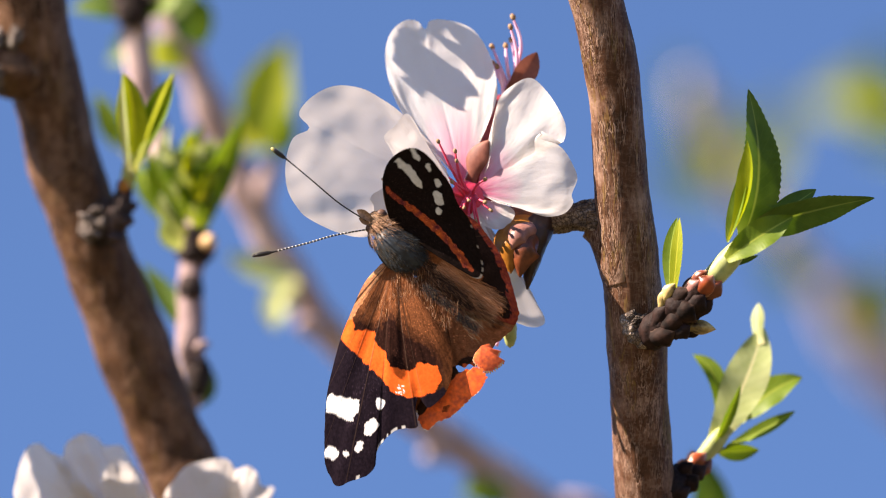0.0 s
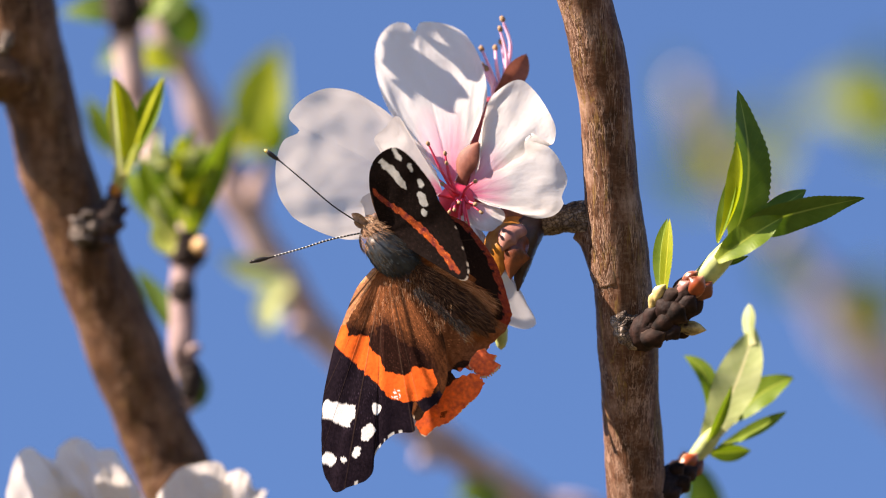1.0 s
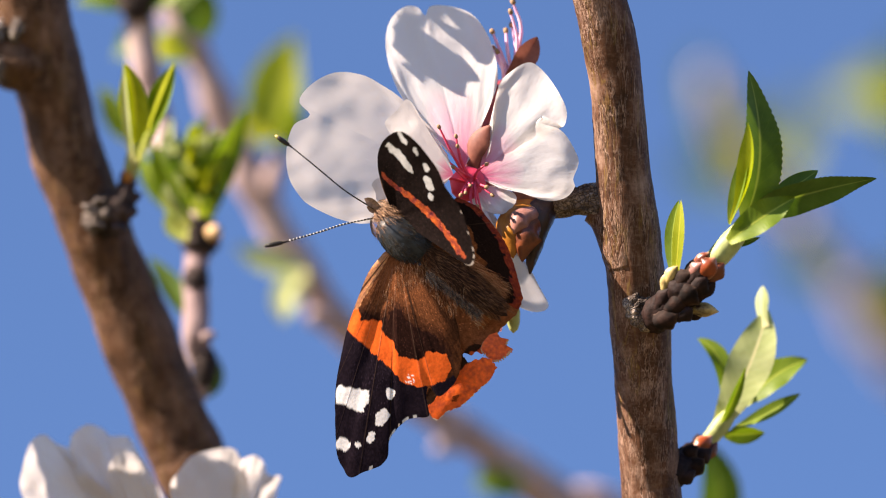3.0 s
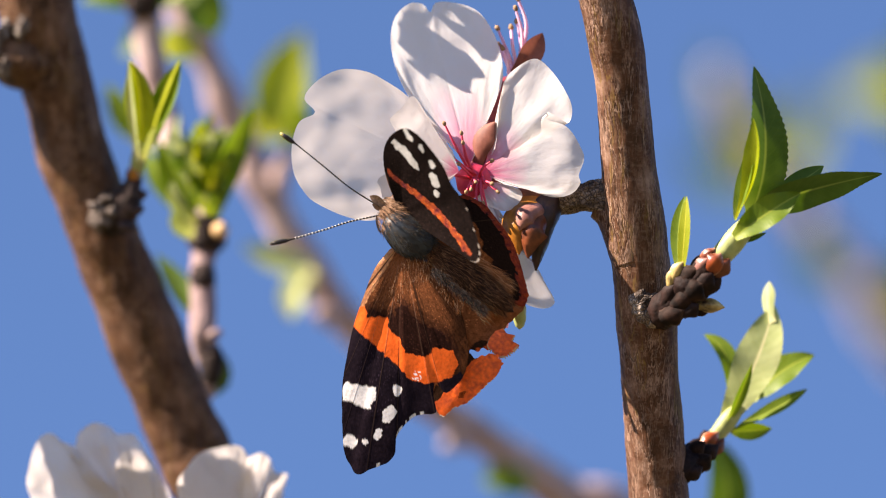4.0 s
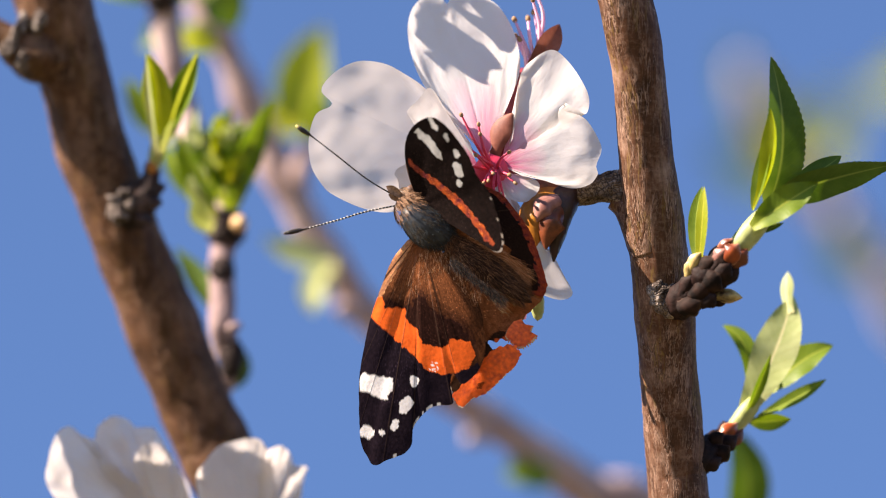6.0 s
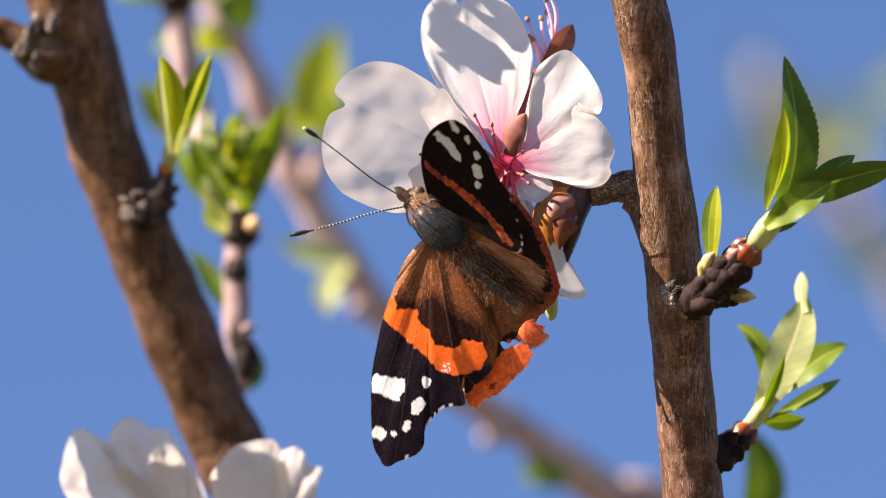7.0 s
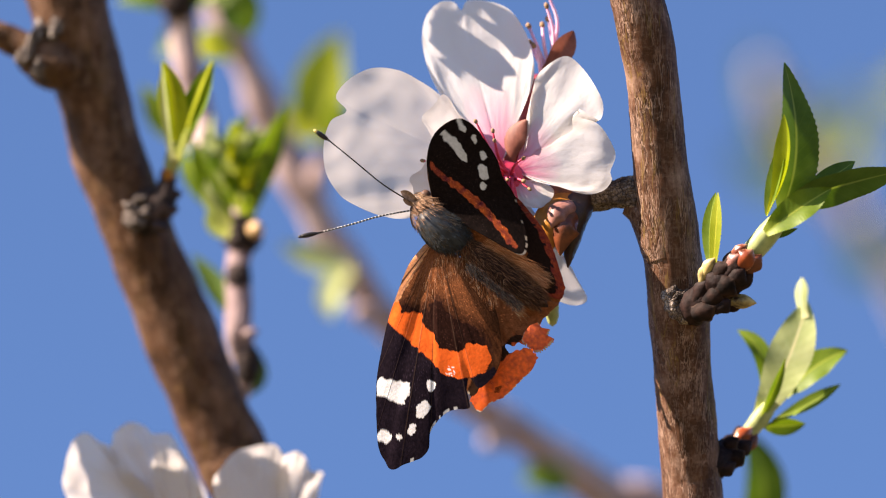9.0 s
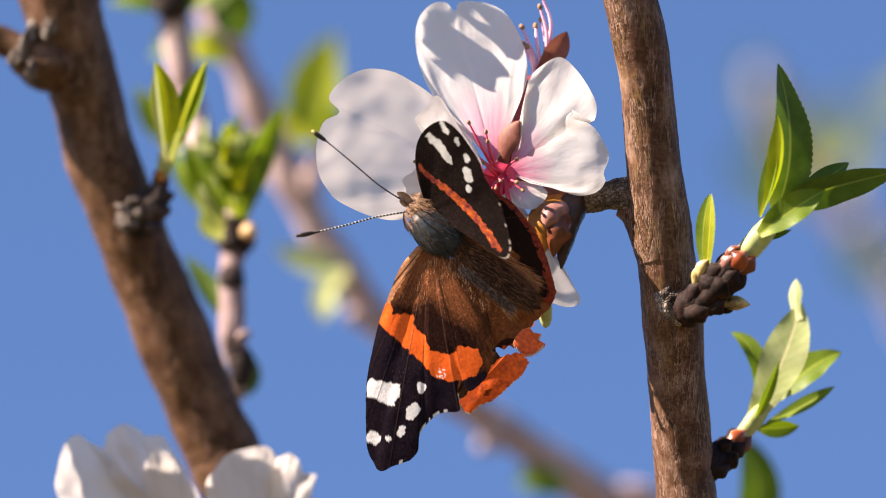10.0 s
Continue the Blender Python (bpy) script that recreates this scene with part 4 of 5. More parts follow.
# added out of view: leaves in the sun's path, shading the low blossoms
def side_shade_leaves():
    shoot("leaf_shoot", (-33.6, 31, -44.2), "green leaf shoot rising beside the white blossoms",
          [(LEAF_DARK, dict(base=(-66, 20, -21.7), bend=(-66.6, 20.5, -12.8), tip=(-67.7, 21, -2.1), wide=7.0, face=SUN_STAGE, fold=0.1, belly=0.5, seed=105)),
           (LEAF_DARK, dict(base=(-66.4, 20, -7), bend=(-67.6, 20.5, -1), tip=(-68.6, 20.5, 6), wide=7.0, face=SUN_STAGE, fold=0.1, belly=0.5, seed=106))],
          stem=[(-33.6, 31, -44.2, 0.7), (-52.1, 26, -44.6, 0.6), (-62.6, 21, -36.5, 0.5), (-66, 20, -22.4, 0.4), (-66.3, 20.3, -7, 0.2)])


# unseen petals, placed above the view only to shade the top petal
def upper_shade_petals():
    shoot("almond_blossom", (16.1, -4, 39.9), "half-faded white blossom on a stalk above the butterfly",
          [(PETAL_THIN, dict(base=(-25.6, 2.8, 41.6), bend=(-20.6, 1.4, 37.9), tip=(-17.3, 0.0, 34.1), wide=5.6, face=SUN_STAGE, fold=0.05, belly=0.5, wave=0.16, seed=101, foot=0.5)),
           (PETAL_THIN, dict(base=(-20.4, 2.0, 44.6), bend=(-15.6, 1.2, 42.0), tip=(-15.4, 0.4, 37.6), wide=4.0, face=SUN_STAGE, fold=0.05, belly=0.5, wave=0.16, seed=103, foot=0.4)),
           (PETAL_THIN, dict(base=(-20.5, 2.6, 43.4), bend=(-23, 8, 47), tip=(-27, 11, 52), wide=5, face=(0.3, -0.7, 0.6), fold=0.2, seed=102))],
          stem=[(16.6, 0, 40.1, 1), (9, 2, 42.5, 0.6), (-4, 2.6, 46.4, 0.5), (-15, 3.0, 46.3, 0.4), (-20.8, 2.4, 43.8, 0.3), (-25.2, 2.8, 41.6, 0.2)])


side_shade_leaves()
upper_shade_petals()
front_shoots()
left_shoots()
leaf_cluster()
far_leaves()


# ---- blossoms ----
def stamen(parent, base, bend, tip, mat, thick=0.16, head=0.7):
    f = part("filament", tube([(*base, thick), (*bend, thick * 0.85), (*tip, thick * 0.6)], 0.5, 8), mat, parent)
    part("anther", ball(tip, Vector(tip) - Vector(bend), head * 1.15, head * 0.85, 10, 8, 0.9, 0.08, tip[0]), ANTHER, f, "ochre anther")


def main_blossom():
    b = thing("almond_blossom", (8.5, 0, 3.2), "white almond blossom with crimson heart and long stamens", "blossom", "almond blossoms")
    heart = (3.4, -2, 6.7)
    lab = "white petal blushing pink at its base"
    part("petal", petal((1.1, 0, 7.4), [(-1, 0.4, 12.6), (-5.1, 0.9, 16.8), (-7.6, 1, 18.6), (-10.1, 1.1, 19.9), (-13.3, 1, 20.2), (-16.1, 0.8, 18.9), (-17.8, 0.5, 16.7), (-16.5, 0.3, 14.9), (-18.5, 0.1, 13.7), (-19.4, -0.1, 10.7), (-19.2, -0.5, 7.4),
                                           (-17.9, -0.7, 5), (-16.5, -0.8, 3.7), (-12.9, -0.8, 2), (-9.4, -0.7, 1.5), (-4.5, -0.4, 2.9), (-1, -0.2, 5.3)], 0.1, 0.4, 0.025, 1, 0.15, crumple=0.5, tilt=(0.30, 0.0)), PETAL, b, lab)
    part("petal", petal((2.4, -2, 8.1), [(-0.3, -1.6, 11.3), (-3.1, -0.8, 14.1), (-5.3, 0.2, 17.3), (-6.6, 1.2, 20.4), (-7.2, 2, 24), (-6.6, 2.4, 26.8), (-4.9, 2.6, 28.4), (-3.2, 2.6, 28.4), (-2.2, 2.4, 27.3), (-1.5, 2.6, 28.5), (1.1, 2.5, 28.4), (3.7, 2.2, 27.3),
                                            (5.5, 1.6, 24.8), (6.5, 1.1, 21.8), (6.7, 0.6, 19), (5.9, 0, 16.3), (4.5, -0.7, 13.4), (3.4, -1.5, 9.9)], 0.6, 0.7, 0.02, 2, 0.50, crumple=0.3, tilt=(-0.16, 0.0)), PETAL, b, lab)
    part("petal", petal((4.1, -1.9, 7.1), [(5.6, -1.7, 10.2), (6.4, -1.4, 14.4), (6.8, -1.2, 18.3), (8.5, -1.2, 20.2), (10.8, -1.4, 21.2), (12.7, -1.9, 19.7), (14.4, -2.5, 17.1), (15.2, -2.6, 15), (14.8, -2.8, 13.2), (13.4, -2.6, 13.9), (12.2, -2.4, 14.6), (12.7, -2.6, 13.8),
                                            (14.8, -3, 12.4), (16.2, -3.2, 10.1), (16.6, -3.3, 8.6), (15.9, -3.3, 6.7), (16.1, -3.4, 5.7), (15, -3.4, 4.4), (12.7, -3.3, 4), (9.5, -3, 5), (6.7, -2.6, 5.7)], 0.0, 0.85, 0.11, 3, 0.48, crumple=0.3, tilt=(-0.10, 0.0)), PETAL, b, lab)
    part("petal", petal((1.1, -5.4, 7.4), [(0.4, -5.2, 9.9), (-2.2, -5, 13.4), (-4.3, -4.8, 16.7), (-5.9, -4.6, 15.3), (-7.3, -4.4, 13.9), (-6.6, -4.4, 12.5), (-6.1, -4.6, 10.9), (-7.3, -4.4, 7.8), (-8.8, -4.2, 6.7), (-9, -4.2, 5.5), (-8.5, -4.2, 4.4), (-4.5, -4.6, 3.9),
                                              (-0.6, -5.2, 5.7)], 0.0, 0.4, 0.05, 4, 0.25, tilt=(-0.08, 0.0)), PETAL, b, lab)
    part("petal", petal((3.8, -2, 6), [(3.2, -2.5, 3.6), (4.6, -2.8, 0.8), (5.9, -2.4, -1.7), (7, -2.2, -5.5), (8.1, -1.6, -8.3), (9.8, -1.0, -9.4), (11.6, -0.4, -9.7), (12.7, 0.2, -8.9), (11.6, -0.2, -6.6), (10.5, -0.6, -4.5), (8.8, -1.4, -2.7), (7.4, -2.0, -2), (6.7, -2.2, 0.1), (5.7, -2.2, 3.6)],
                        0.1, 0.25, 0.0, 5, 0.2), PETAL, b, lab)
    part("petal", petal((3.8, -2.2, 6.4), [(3.6, -3, 3.9), (5, -3.4, 2.9), (6.9, -3.6, 2.4), (8.2, -3.4, 3.1), (8.9, -3.2, 4.3), (8.3, -3, 5.2), (6.4, -2.6, 5.8)], 0.2, 0.3, 0.05, 6, 0.75, 60, 30), PETAL, b, lab)
    part("calyx", ball((4.8, 1.5, 6.3), (0.7, 0.6, -0.2), 6.0, 4.2, 22, 14, 0.8, 0.15, 2), CALYX, b, "dark red calyx cup")
    part("heart", ball((2.9, -1.9, 6.2), (0, -1, 0), 2.0, 4.4, 18, 10, 1, 0.2, 4), HEART, b, "crimson heart")
    for base, bend, tip, wide, mat in (((3.0, 0.6, 5.6), (3.2, 0.4, 9.4), (4.9, 0.8, 13.8), 4.6, CALYX), ((3.4, -1.6, 8.2), (3.4, -2.4, 11.2), (5.7, -2.0, 13.5), 2.9, SEPAL), ((4.8, 1, 9.9), (5.7, 1.5, 14.1), (6.9, 2, 18.3), 2.6, CALYX)):
        part("sepal", blade(base, bend, tip, wide, (-0.35, -1, 0.3), 0.0, 0.55, 0.3, foot=0.5), mat, b, "brown-red sepal")
    r = random.Random(4)
    for tip, bend in (((-0.6, -5, 13.3), (1.1, -4.5, 9.8)), ((1.7, -5, 10.9), (2.2, -4, 8.8)), ((3.2, -6, 6), (2.9, -4.5, 6.4)), ((5.2, -6, 5.8), (4.3, -4.5, 6.2)), ((-7.3, -3.2, 8.6), (-1.7, -4, 7.4)), ((2.6, -6, 5.1), (2.7, -4.5, 5.8)),
                      ((1.1, -5, 8.3), (2, -4, 7.4)), ((1.5, -4.6, 12.1), (2, -4, 9.2)), ((4, -5, 3.4), (3.8, -4.5, 5)), ((4.6, -4.6, 2.5), (4.1, -4.5, 4.6)), ((2, -5.5, 4.8), (2.4, -4.5, 5.7)), ((3.6, -5, 2.9), (3.2, -4.5, 4.6)),
                      ((5.9, -5.5, 4.8), (4.6, -4.5, 5.8)), ((0.4, -4.8, 9.1), (2, -4.2, 7.8)), ((5.2, -4.5, 8.6), (4.1, -4, 7.8))):
        stamen(b, (heart[0] + r.uniform(-0.6, 0.6), -2.2, heart[2] + r.uniform(-0.6, 0.4)), bend, tip, FILAMENT, 0.2, 0.6)
    return b


def back_blossom():
    b = thing("almond_blossom", (8.5, 6, 10), "faded almond blossom behind, showing pink stamens and brown sepal", "blossom", "almond blossoms")
    part("calyx", tube([(10.3, 3, 3.9, 1), (9, 5, 9.9, 1.1), (8, 5, 14.9, 1.8), (7.9, 4, 18.7, 2.3)], 0.4, 24, 0.1, 1, 7), CALYX, b, "dark red calyx cup")
    part("sepal", blade((7.9, 2, 19.2), (9.9, 1, 21.1), (11.7, 2, 24.5), 3.0, (0.3, -0.9, 0.1), 0.4, 0.6, foot=0.5), SEPAL, b, "brown-red sepal")
    r = random.Random(9)
    for tip, bend in (((8.7, 3, 28.9), (9.7, 3, 25)), ((8.4, 2, 27.6), (9.2, 2, 24)), ((7.8, 3, 25.3), (8, 2, 22.6)), ((8.5, 4, 26.1), (9, 3, 22.9)), ((6.1, 3, 25.2), (7.3, 2, 22.2)), ((6.7, 1, 22.7), (7.3, 1, 21.1)), ((6.2, 4, 23.2), (6.9, 3, 21.5)), ((9.3, 4, 24.7), (9.4, 3, 21.9))):
        stamen(b, (8.0 + r.uniform(-0.7, 0.9), 2.5 + r.uniform(-0.5, 0.5), 19.0 + r.uniform(-0.5, 0.5)), bend, tip, FILAMENT_PALE, 0.27, 0.8)
    return b


def bud_cluster():
    b = thing("bud_cluster", (10.2, 0, 2.2), "glossy brown and amber bud scales at the blossom's foot", "buds")
    for base, bend, tip, wide, m in (((12.9, -1.5, 3.4), (10.2, -2.6, 5.2), (7.6, -3.2, 3), 4.4, SCALE_RED), ((12.2, -2.6, 2.7), (9.1, -4.4, 3.8), (8, -4.4, 1.7), 3.4, SCALE_AMBER),
                                     ((11.9, -4, 2.3), (7, -6.6, 2.9), (8.4, -5.4, -3.1), 5.2, SCALE_AMBER), ((11.6, -4.6, 2.4), (8.9, -7.6, 2.7), (8.5, -6, -0.1), 3.4, SCALE_PINK),
                                     ((11.7, -5, 1.5), (9.3, -7.8, 1.2), (9.5, -5.6, -3.6), 4.0, SCALE_RED)):
        part("bud_scale", blade(base, bend, tip, wide, (-0.2, -1, 0.2), 0.0, 0.5, 0.65, foot=0.7, rows=24, cols=12), m, b)
    part("bract", tube([(12.9, -1.5, 4, 1.3), (11.8, -2.6, 2.3, 1.9), (11, -3.4, 0.1, 1.7), (10.7, -3.8, -2.4, 1), (10.4, -4, -5, 0.2)], 0.2, 26, 0.12, 0.9, 5, 0.2), SCALE_DARK, b, "dark pointed bract")
    part("bud_scale", ball((8.3, -1, -10.3), (0, 0, -1), 4.0, 2.0, 14, 10, 0.8, 0.1, 2), STEM, b, "green hanging bud")
    part("stem", tube([(9.2, 0, -2, 0.4), (8.7, 0, -5.5, 0.4), (8.4, -1, -9, 0.4)], 0.4, 10), STEM, b)
    part("filament", tube([(7.9, -1.4, -9.2, 0.16), (7.0, -1.9, -10.8, 0.2), (6.6, -2.2, -12.0, 0.26)], 0.3, 10), FILAMENT_PALE, b, "fallen pink style")
    b.matrix_world = b.matrix_world @ pose(0, 0.4 * MM, 0)
    return b


def low_blossoms():
    lab = "ruffled white petal"
    b = thing("almond_blossom", (-38.5, 28, -40.3), "ruffled white almond blossom in front of the thick branch", "blossom", "almond blossoms")
    part("petal", petal((-41.2, 24, -37.3), [(-50.5, 22, -37.2), (-54, 20, -32.1), (-53.8, 20, -28.6), (-52.7, 21, -25.4), (-51.2, 22, -24.6), (-49.8, 22, -25.7), (-48.2, 22, -26.6), (-45.5, 22, -30), (-41.9, 23, -32.9)], 0.5, 0.8, 0.05, 11, 0.1, crumple=1.3, tilt=(0.24, 0.0)), PETAL, b, lab)
    part("petal", petal((-39.1, 25, -38.8), [(-50.6, 24, -30.1), (-48.2, 23, -26.1), (-47.8, 23, -24.7), (-45.8, 22, -23.4), (-43.9, 23, -24), (-43, 23, -24.9), (-40.8, 23, -25), (-39.7, 24, -26.7), (-38.4, 24, -29.4), (-36.8, 25, -32.3), (-35.6, 26, -37.4)], -0.4, 0.9, 0.06, 12, 0.1, crumple=1.5, tilt=(0.24, 0.0)), PETAL, b, lab)
    part("petal", petal((-38.3, 22, -39.4), [(-42.5, 20, -32.8), (-43.1, 20, -29.3), (-42.1, 20, -27.3), (-40.7, 20, -26.8), (-38.9, 20, -27.8), (-37.4, 21, -30.7), (-35.8, 22, -35.1)], -0.3, 0.9, 0.06, 13, 0.1, crumple=1.3, tilt=(0.24, 0.0)), PETAL, b, lab)
    part("calyx", ball((-39.6, 27, -39.6), (0, 0.3, -1), 6, 4.5, 18, 12, 0.8), CALYX, b, "dark red calyx cup")
    c = thing("almond_blossom", (-28.4, 28, -40.3), "crumpled white almond blossom in front of the thick branch", "blossom", "almond blossoms")
    part("petal", petal((-28.7, 25, -39.5), [(-34.7, 21, -35.7), (-35.3, 20, -31.4), (-34.1, 20, -29.3), (-32.5, 20, -27.5), (-30.3, 20, -26.8), (-27.8, 20, -26.5), (-26.6, 21, -27.5), (-25.7, 22, -30), (-25.4, 23, -34.4)], 0.4, 0.9, 0.06, 14, 0.1, crumple=1.5, tilt=(0.24, 0.0)), PETAL, c, lab)
    part("petal", petal((-28, 26, -39.5), [(-27.9, 23, -31.5), (-27, 23, -28.6), (-26.3, 23, -28.1), (-24.7, 23, -27.6), (-23.6, 23, -28.6), (-23.1, 23, -30.1), (-21.5, 23, -30.4), (-22, 23, -32.2), (-22.6, 24, -36.6)], 0.3, 0.9, 0.06, 15, 0.1, crumple=1.5, tilt=(0.2, 0.0)), PETAL, c, lab)
    part("calyx", ball((-28.4, 27, -39.9), (0, 0.3, -1), 6, 4.5, 18, 12, 0.8), CALYX, c, "dark red calyx cup")
    for t, base in ((b, (-39.2, 28, -41)), (c, (-28.3, 28, -41))):
        part("stalk", tube([(*base, 1.2), (-33.6, 31, -44, 1.2), (-28, 40, -46.6, 1.5)], 0.6, 12), STEM, t)


main_blossom()
back_blossom()
bud_cluster()
low_blossoms()

# ---- butterfly ----
BROWN, DARK, ORANGE, CREAM = (0.165, 0.056, 0.023), (0.016, 0.011, 0.014), (0.78, 0.122, 0.024), (0.80, 0.77, 0.76)


def ragged(x, z, seed, size=0.35, scale=0.9):
    """Shakes a place a little, so that marks get the uneven edges of rows of scales."""
    v = Vector((x * scale, z * scale, seed))
    return x + size * noise.noise(v), z + size * noise.noise(v + Vector((7, 3, 1)))


def spot(x, z, c, rx, rz, turn=0.0):
    a = radians(turn)
    dx, dz = x - c[0], z - c[1]
    u, v = dx * math.cos(a) + dz * math.sin(a), -dx * math.sin(a) + dz * math.cos(a)
    return (u / rx) ** 2 + (v / rz) ** 2 < 1


LOW_BAND = [(-11.3, -8.7), (-10.9, -10), (-8.6, -10.2), (-8.2, -11.9), (-7.2, -12.6), (-6.5, -14.4), (-4, -15.2), (-2.8, -14), (-0.7, -14.3), (0, -16.1), (-0.8, -17.5), (-3.2, -18.3), (-5.8, -17.9), (-7, -16.6), (-8.1, -15.5), (-9.7, -14.1), (-10.3, -13.3), (-12, -12), (-12.9, -11.1), (-12.8, -9.5), (-12, -8.7)]
LOW_OUTER = [(-15.6, -10), (-12.9, -10.9), (-10, -13.6), (-7, -16.4), (-3.2, -18), (0.4, -17.2), (3.2, -31.9), (-19.8, -31.9)]
LOW_DARK = [(-11.9, -8.4), (-10, -8.2), (-8.6, -9.3), (-6.5, -7.2), (-4.1, -10.3), (-1.7, -11.4), (0.4, -14.5), (-0.6, -17.3), (-5.8, -18), (-12.8, -12.4)]
LOW_BAR = [(-14.4, -18), (-13.6, -17.9), (-12.4, -18.3), (-10.3, -18.6), (-10.4, -20), (-11.1, -21.2), (-12.4, -20.9), (-13.6, -20.3), (-14.5, -20)]
UP_BAND = [(-7.1, 8.3), (-5.4, 6.7), (-3.2, 5.2), (-0.8, 3.4), (1.5, 0.8), (3.3, -1.5), (4, -2.6), (3.3, -3), (2.2, -2.2), (0.8, -0.2), (-1.3, 2), (-3.2, 3.7), (-5.4, 5.4), (-7, 6.6)]
UP_BAR = [(-5.5, 10.8), (-5, 11.2), (-3.9, 10.5), (-2.9, 9.4), (-2.2, 8.1), (-2.3, 7.4), (-3, 7.7), (-3.9, 9), (-5, 10.1)]


def low_fore(x, z, s, w):
    a, b = ragged(x, z, 1, 0.24, 1.4)
    if inside(a, b, LOW_BAR) or spot(a, b, (-7.7, -19), 0.55, 0.7) or spot(a, b, (-8.8, -21.9), 0.8, 1.15, -35) or spot(a, b, (-10.2, -24.3), 0.45, 0.7, -35) or spot(a, b, (-11.9, -25.2), 0.38, 0.4) or spot(a, b, (-13.7, -25.1), 0.9, 0.75):
        return CREAM
    if spot(x, z, (-5.2, -17.3), 0.7, 0.6) and noise.noise(Vector((x * 4, z * 4, 2))) > 0.12:
        return CREAM
    if s > 0.986 and 0.46 < w < 0.64 and noise.noise(Vector((w * 90, 0, 3))) > (0.25 if w < 0.54 else -0.05):
        return (0.52, 0.50, 0.48)
    if inside(*ragged(x, z, 2, 0.4, 1.3), LOW_BAND):
        return ORANGE
    n = noise.noise(Vector((x * 2.5, z * 2.5, 5)))
    if w < 0.15 + 0.02 * n and s > 0.1:
        return (0.08, 0.035, 0.02) if abs(w - 0.085) < 0.008 else (0.44 + 0.1 * n, 0.19 + 0.05 * n, 0.095)
    if inside(*ragged(x, z, 3, 0.4, 0.8), LOW_OUTER):
        return (0.011 + 0.005 * n, 0.007 + 0.003 * n, 0.011 + 0.004 * n)
    k = 1 + 0.3 * n + 0.5 * noise.noise(Vector((w * 120, s * 5, 9)))
    d = sum(inside(*ragged(x + i, z + j, 7, 0.7, 1.1), LOW_DARK) for i, j in ((0, 0), (0.7, 0.3), (-0.7, -0.2), (0.2, -0.8), (-0.2, 0.8))) / 5
    return tuple(k * ((1 - d) * (1.25 - 0.9 * s) * a + d * c) for a, c in zip(BROWN, (0.020, 0.0075, 0.0055)))


REAR_EDGE = [(-3.2, -21.1), (-1.5, -19.1), (0.1, -17.5), (1.3, -15.8), (2.4, -14.2), (6.7, -13.8), (6.7, -17.3), (1.1, -22.2), (-2.7, -23.9)]
REAR_RIM = [(-3.4, -19.4), (-1.7, -18.4), (0, -16.4), (1.3, -14.2), (2.6, -13.2), (8.1, -13.8), (8.1, -17.3), (1.1, -23.6), (-3.4, -24.6)]


def low_hind(x, z, s, w):
    n = noise.noise(Vector((x * 2.2, z * 2.2, 8)))
    if s > 0.965 and 0.15 < w < 0.5 and n > -0.1 and z < -14.9:
        return (0.66, 0.56, 0.48)
    if inside(*ragged(x, z, 5, 0.7, 0.9), REAR_EDGE):
        if spot(*ragged(x, z, 9, 0.5, 1.5), (0.4, -19.6), 0.7, 0.35, 35):
            return (0.20, 0.04, 0.012)
        m = 0.9 + 0.3 * n + 0.3 * noise.noise(Vector((x * 0.9, z * 0.9, 4)))
        return (ORANGE[0] * m, ORANGE[1] * m * 1.08, ORANGE[2] * 1.5)
    if inside(*ragged(x, z, 6, 0.7, 0.9), REAR_RIM):
        return (0.035, 0.017, 0.011)
    k = 1.35 + 0.5 * n
    return (BROWN[0] * k, BROWN[1] * k, BROWN[2] * k)


def scrap(x, z, s, w):
    n = noise.noise(Vector((x * 2.6, z * 2.6, 3)))
    if s > 0.93 and n > -0.2:
        return (0.45, 0.30, 0.20)
    return (ORANGE[0] * (0.8 + 0.3 * n), ORANGE[1] * (0.95 + 0.4 * n), ORANGE[2] * 2)


def up_fore(x, z, s, w):
    a, b = ragged(x, z, 11, 0.26, 1.3)
    if inside(a, b, UP_BAR) or spot(a, b, (-2.8, 11.6), 0.35, 1.0, 28) or spot(a, b, (-1.3, 10), 0.28, 0.45, 25) or spot(a, b, (-0.3, 8.1), 0.36, 0.55, 20) or spot(a, b, (-0.3, 6.3), 0.55, 1.0, 25) or spot(a, b, (-0.4, 4.7), 0.4, 0.5, 20):
        return (0.50, 0.50, 0.50)
    if all(inside(*ragged(x + e, z + e, 12, 0.25, 1.6), UP_BAND) for e in (-0.14, 0.14)):
        m = (0.38 + 0.4 * noise.noise(Vector((x * 1.3, z * 1.3, 21)))) * (0.7 if x < -4.5 else 1)
        return (ORANGE[0] * m, ORANGE[1] * m * 1.25, ORANGE[2])
    if s > 0.975 and w > 0.5 and noise.noise(Vector((w * 60, 2, 3))) > (0.25 if w < 0.74 else -0.3):
        return (0.20, 0.17, 0.15)
    if w < 0.1 and s > 0.8:
        return (0.12, 0.07, 0.05)
    n = noise.noise(Vector((x * 2.5, z * 2.5, 15)))
    return (0.010 + 0.004 * n, 0.0065 + 0.002 * n, 0.006 + 0.002 * n)


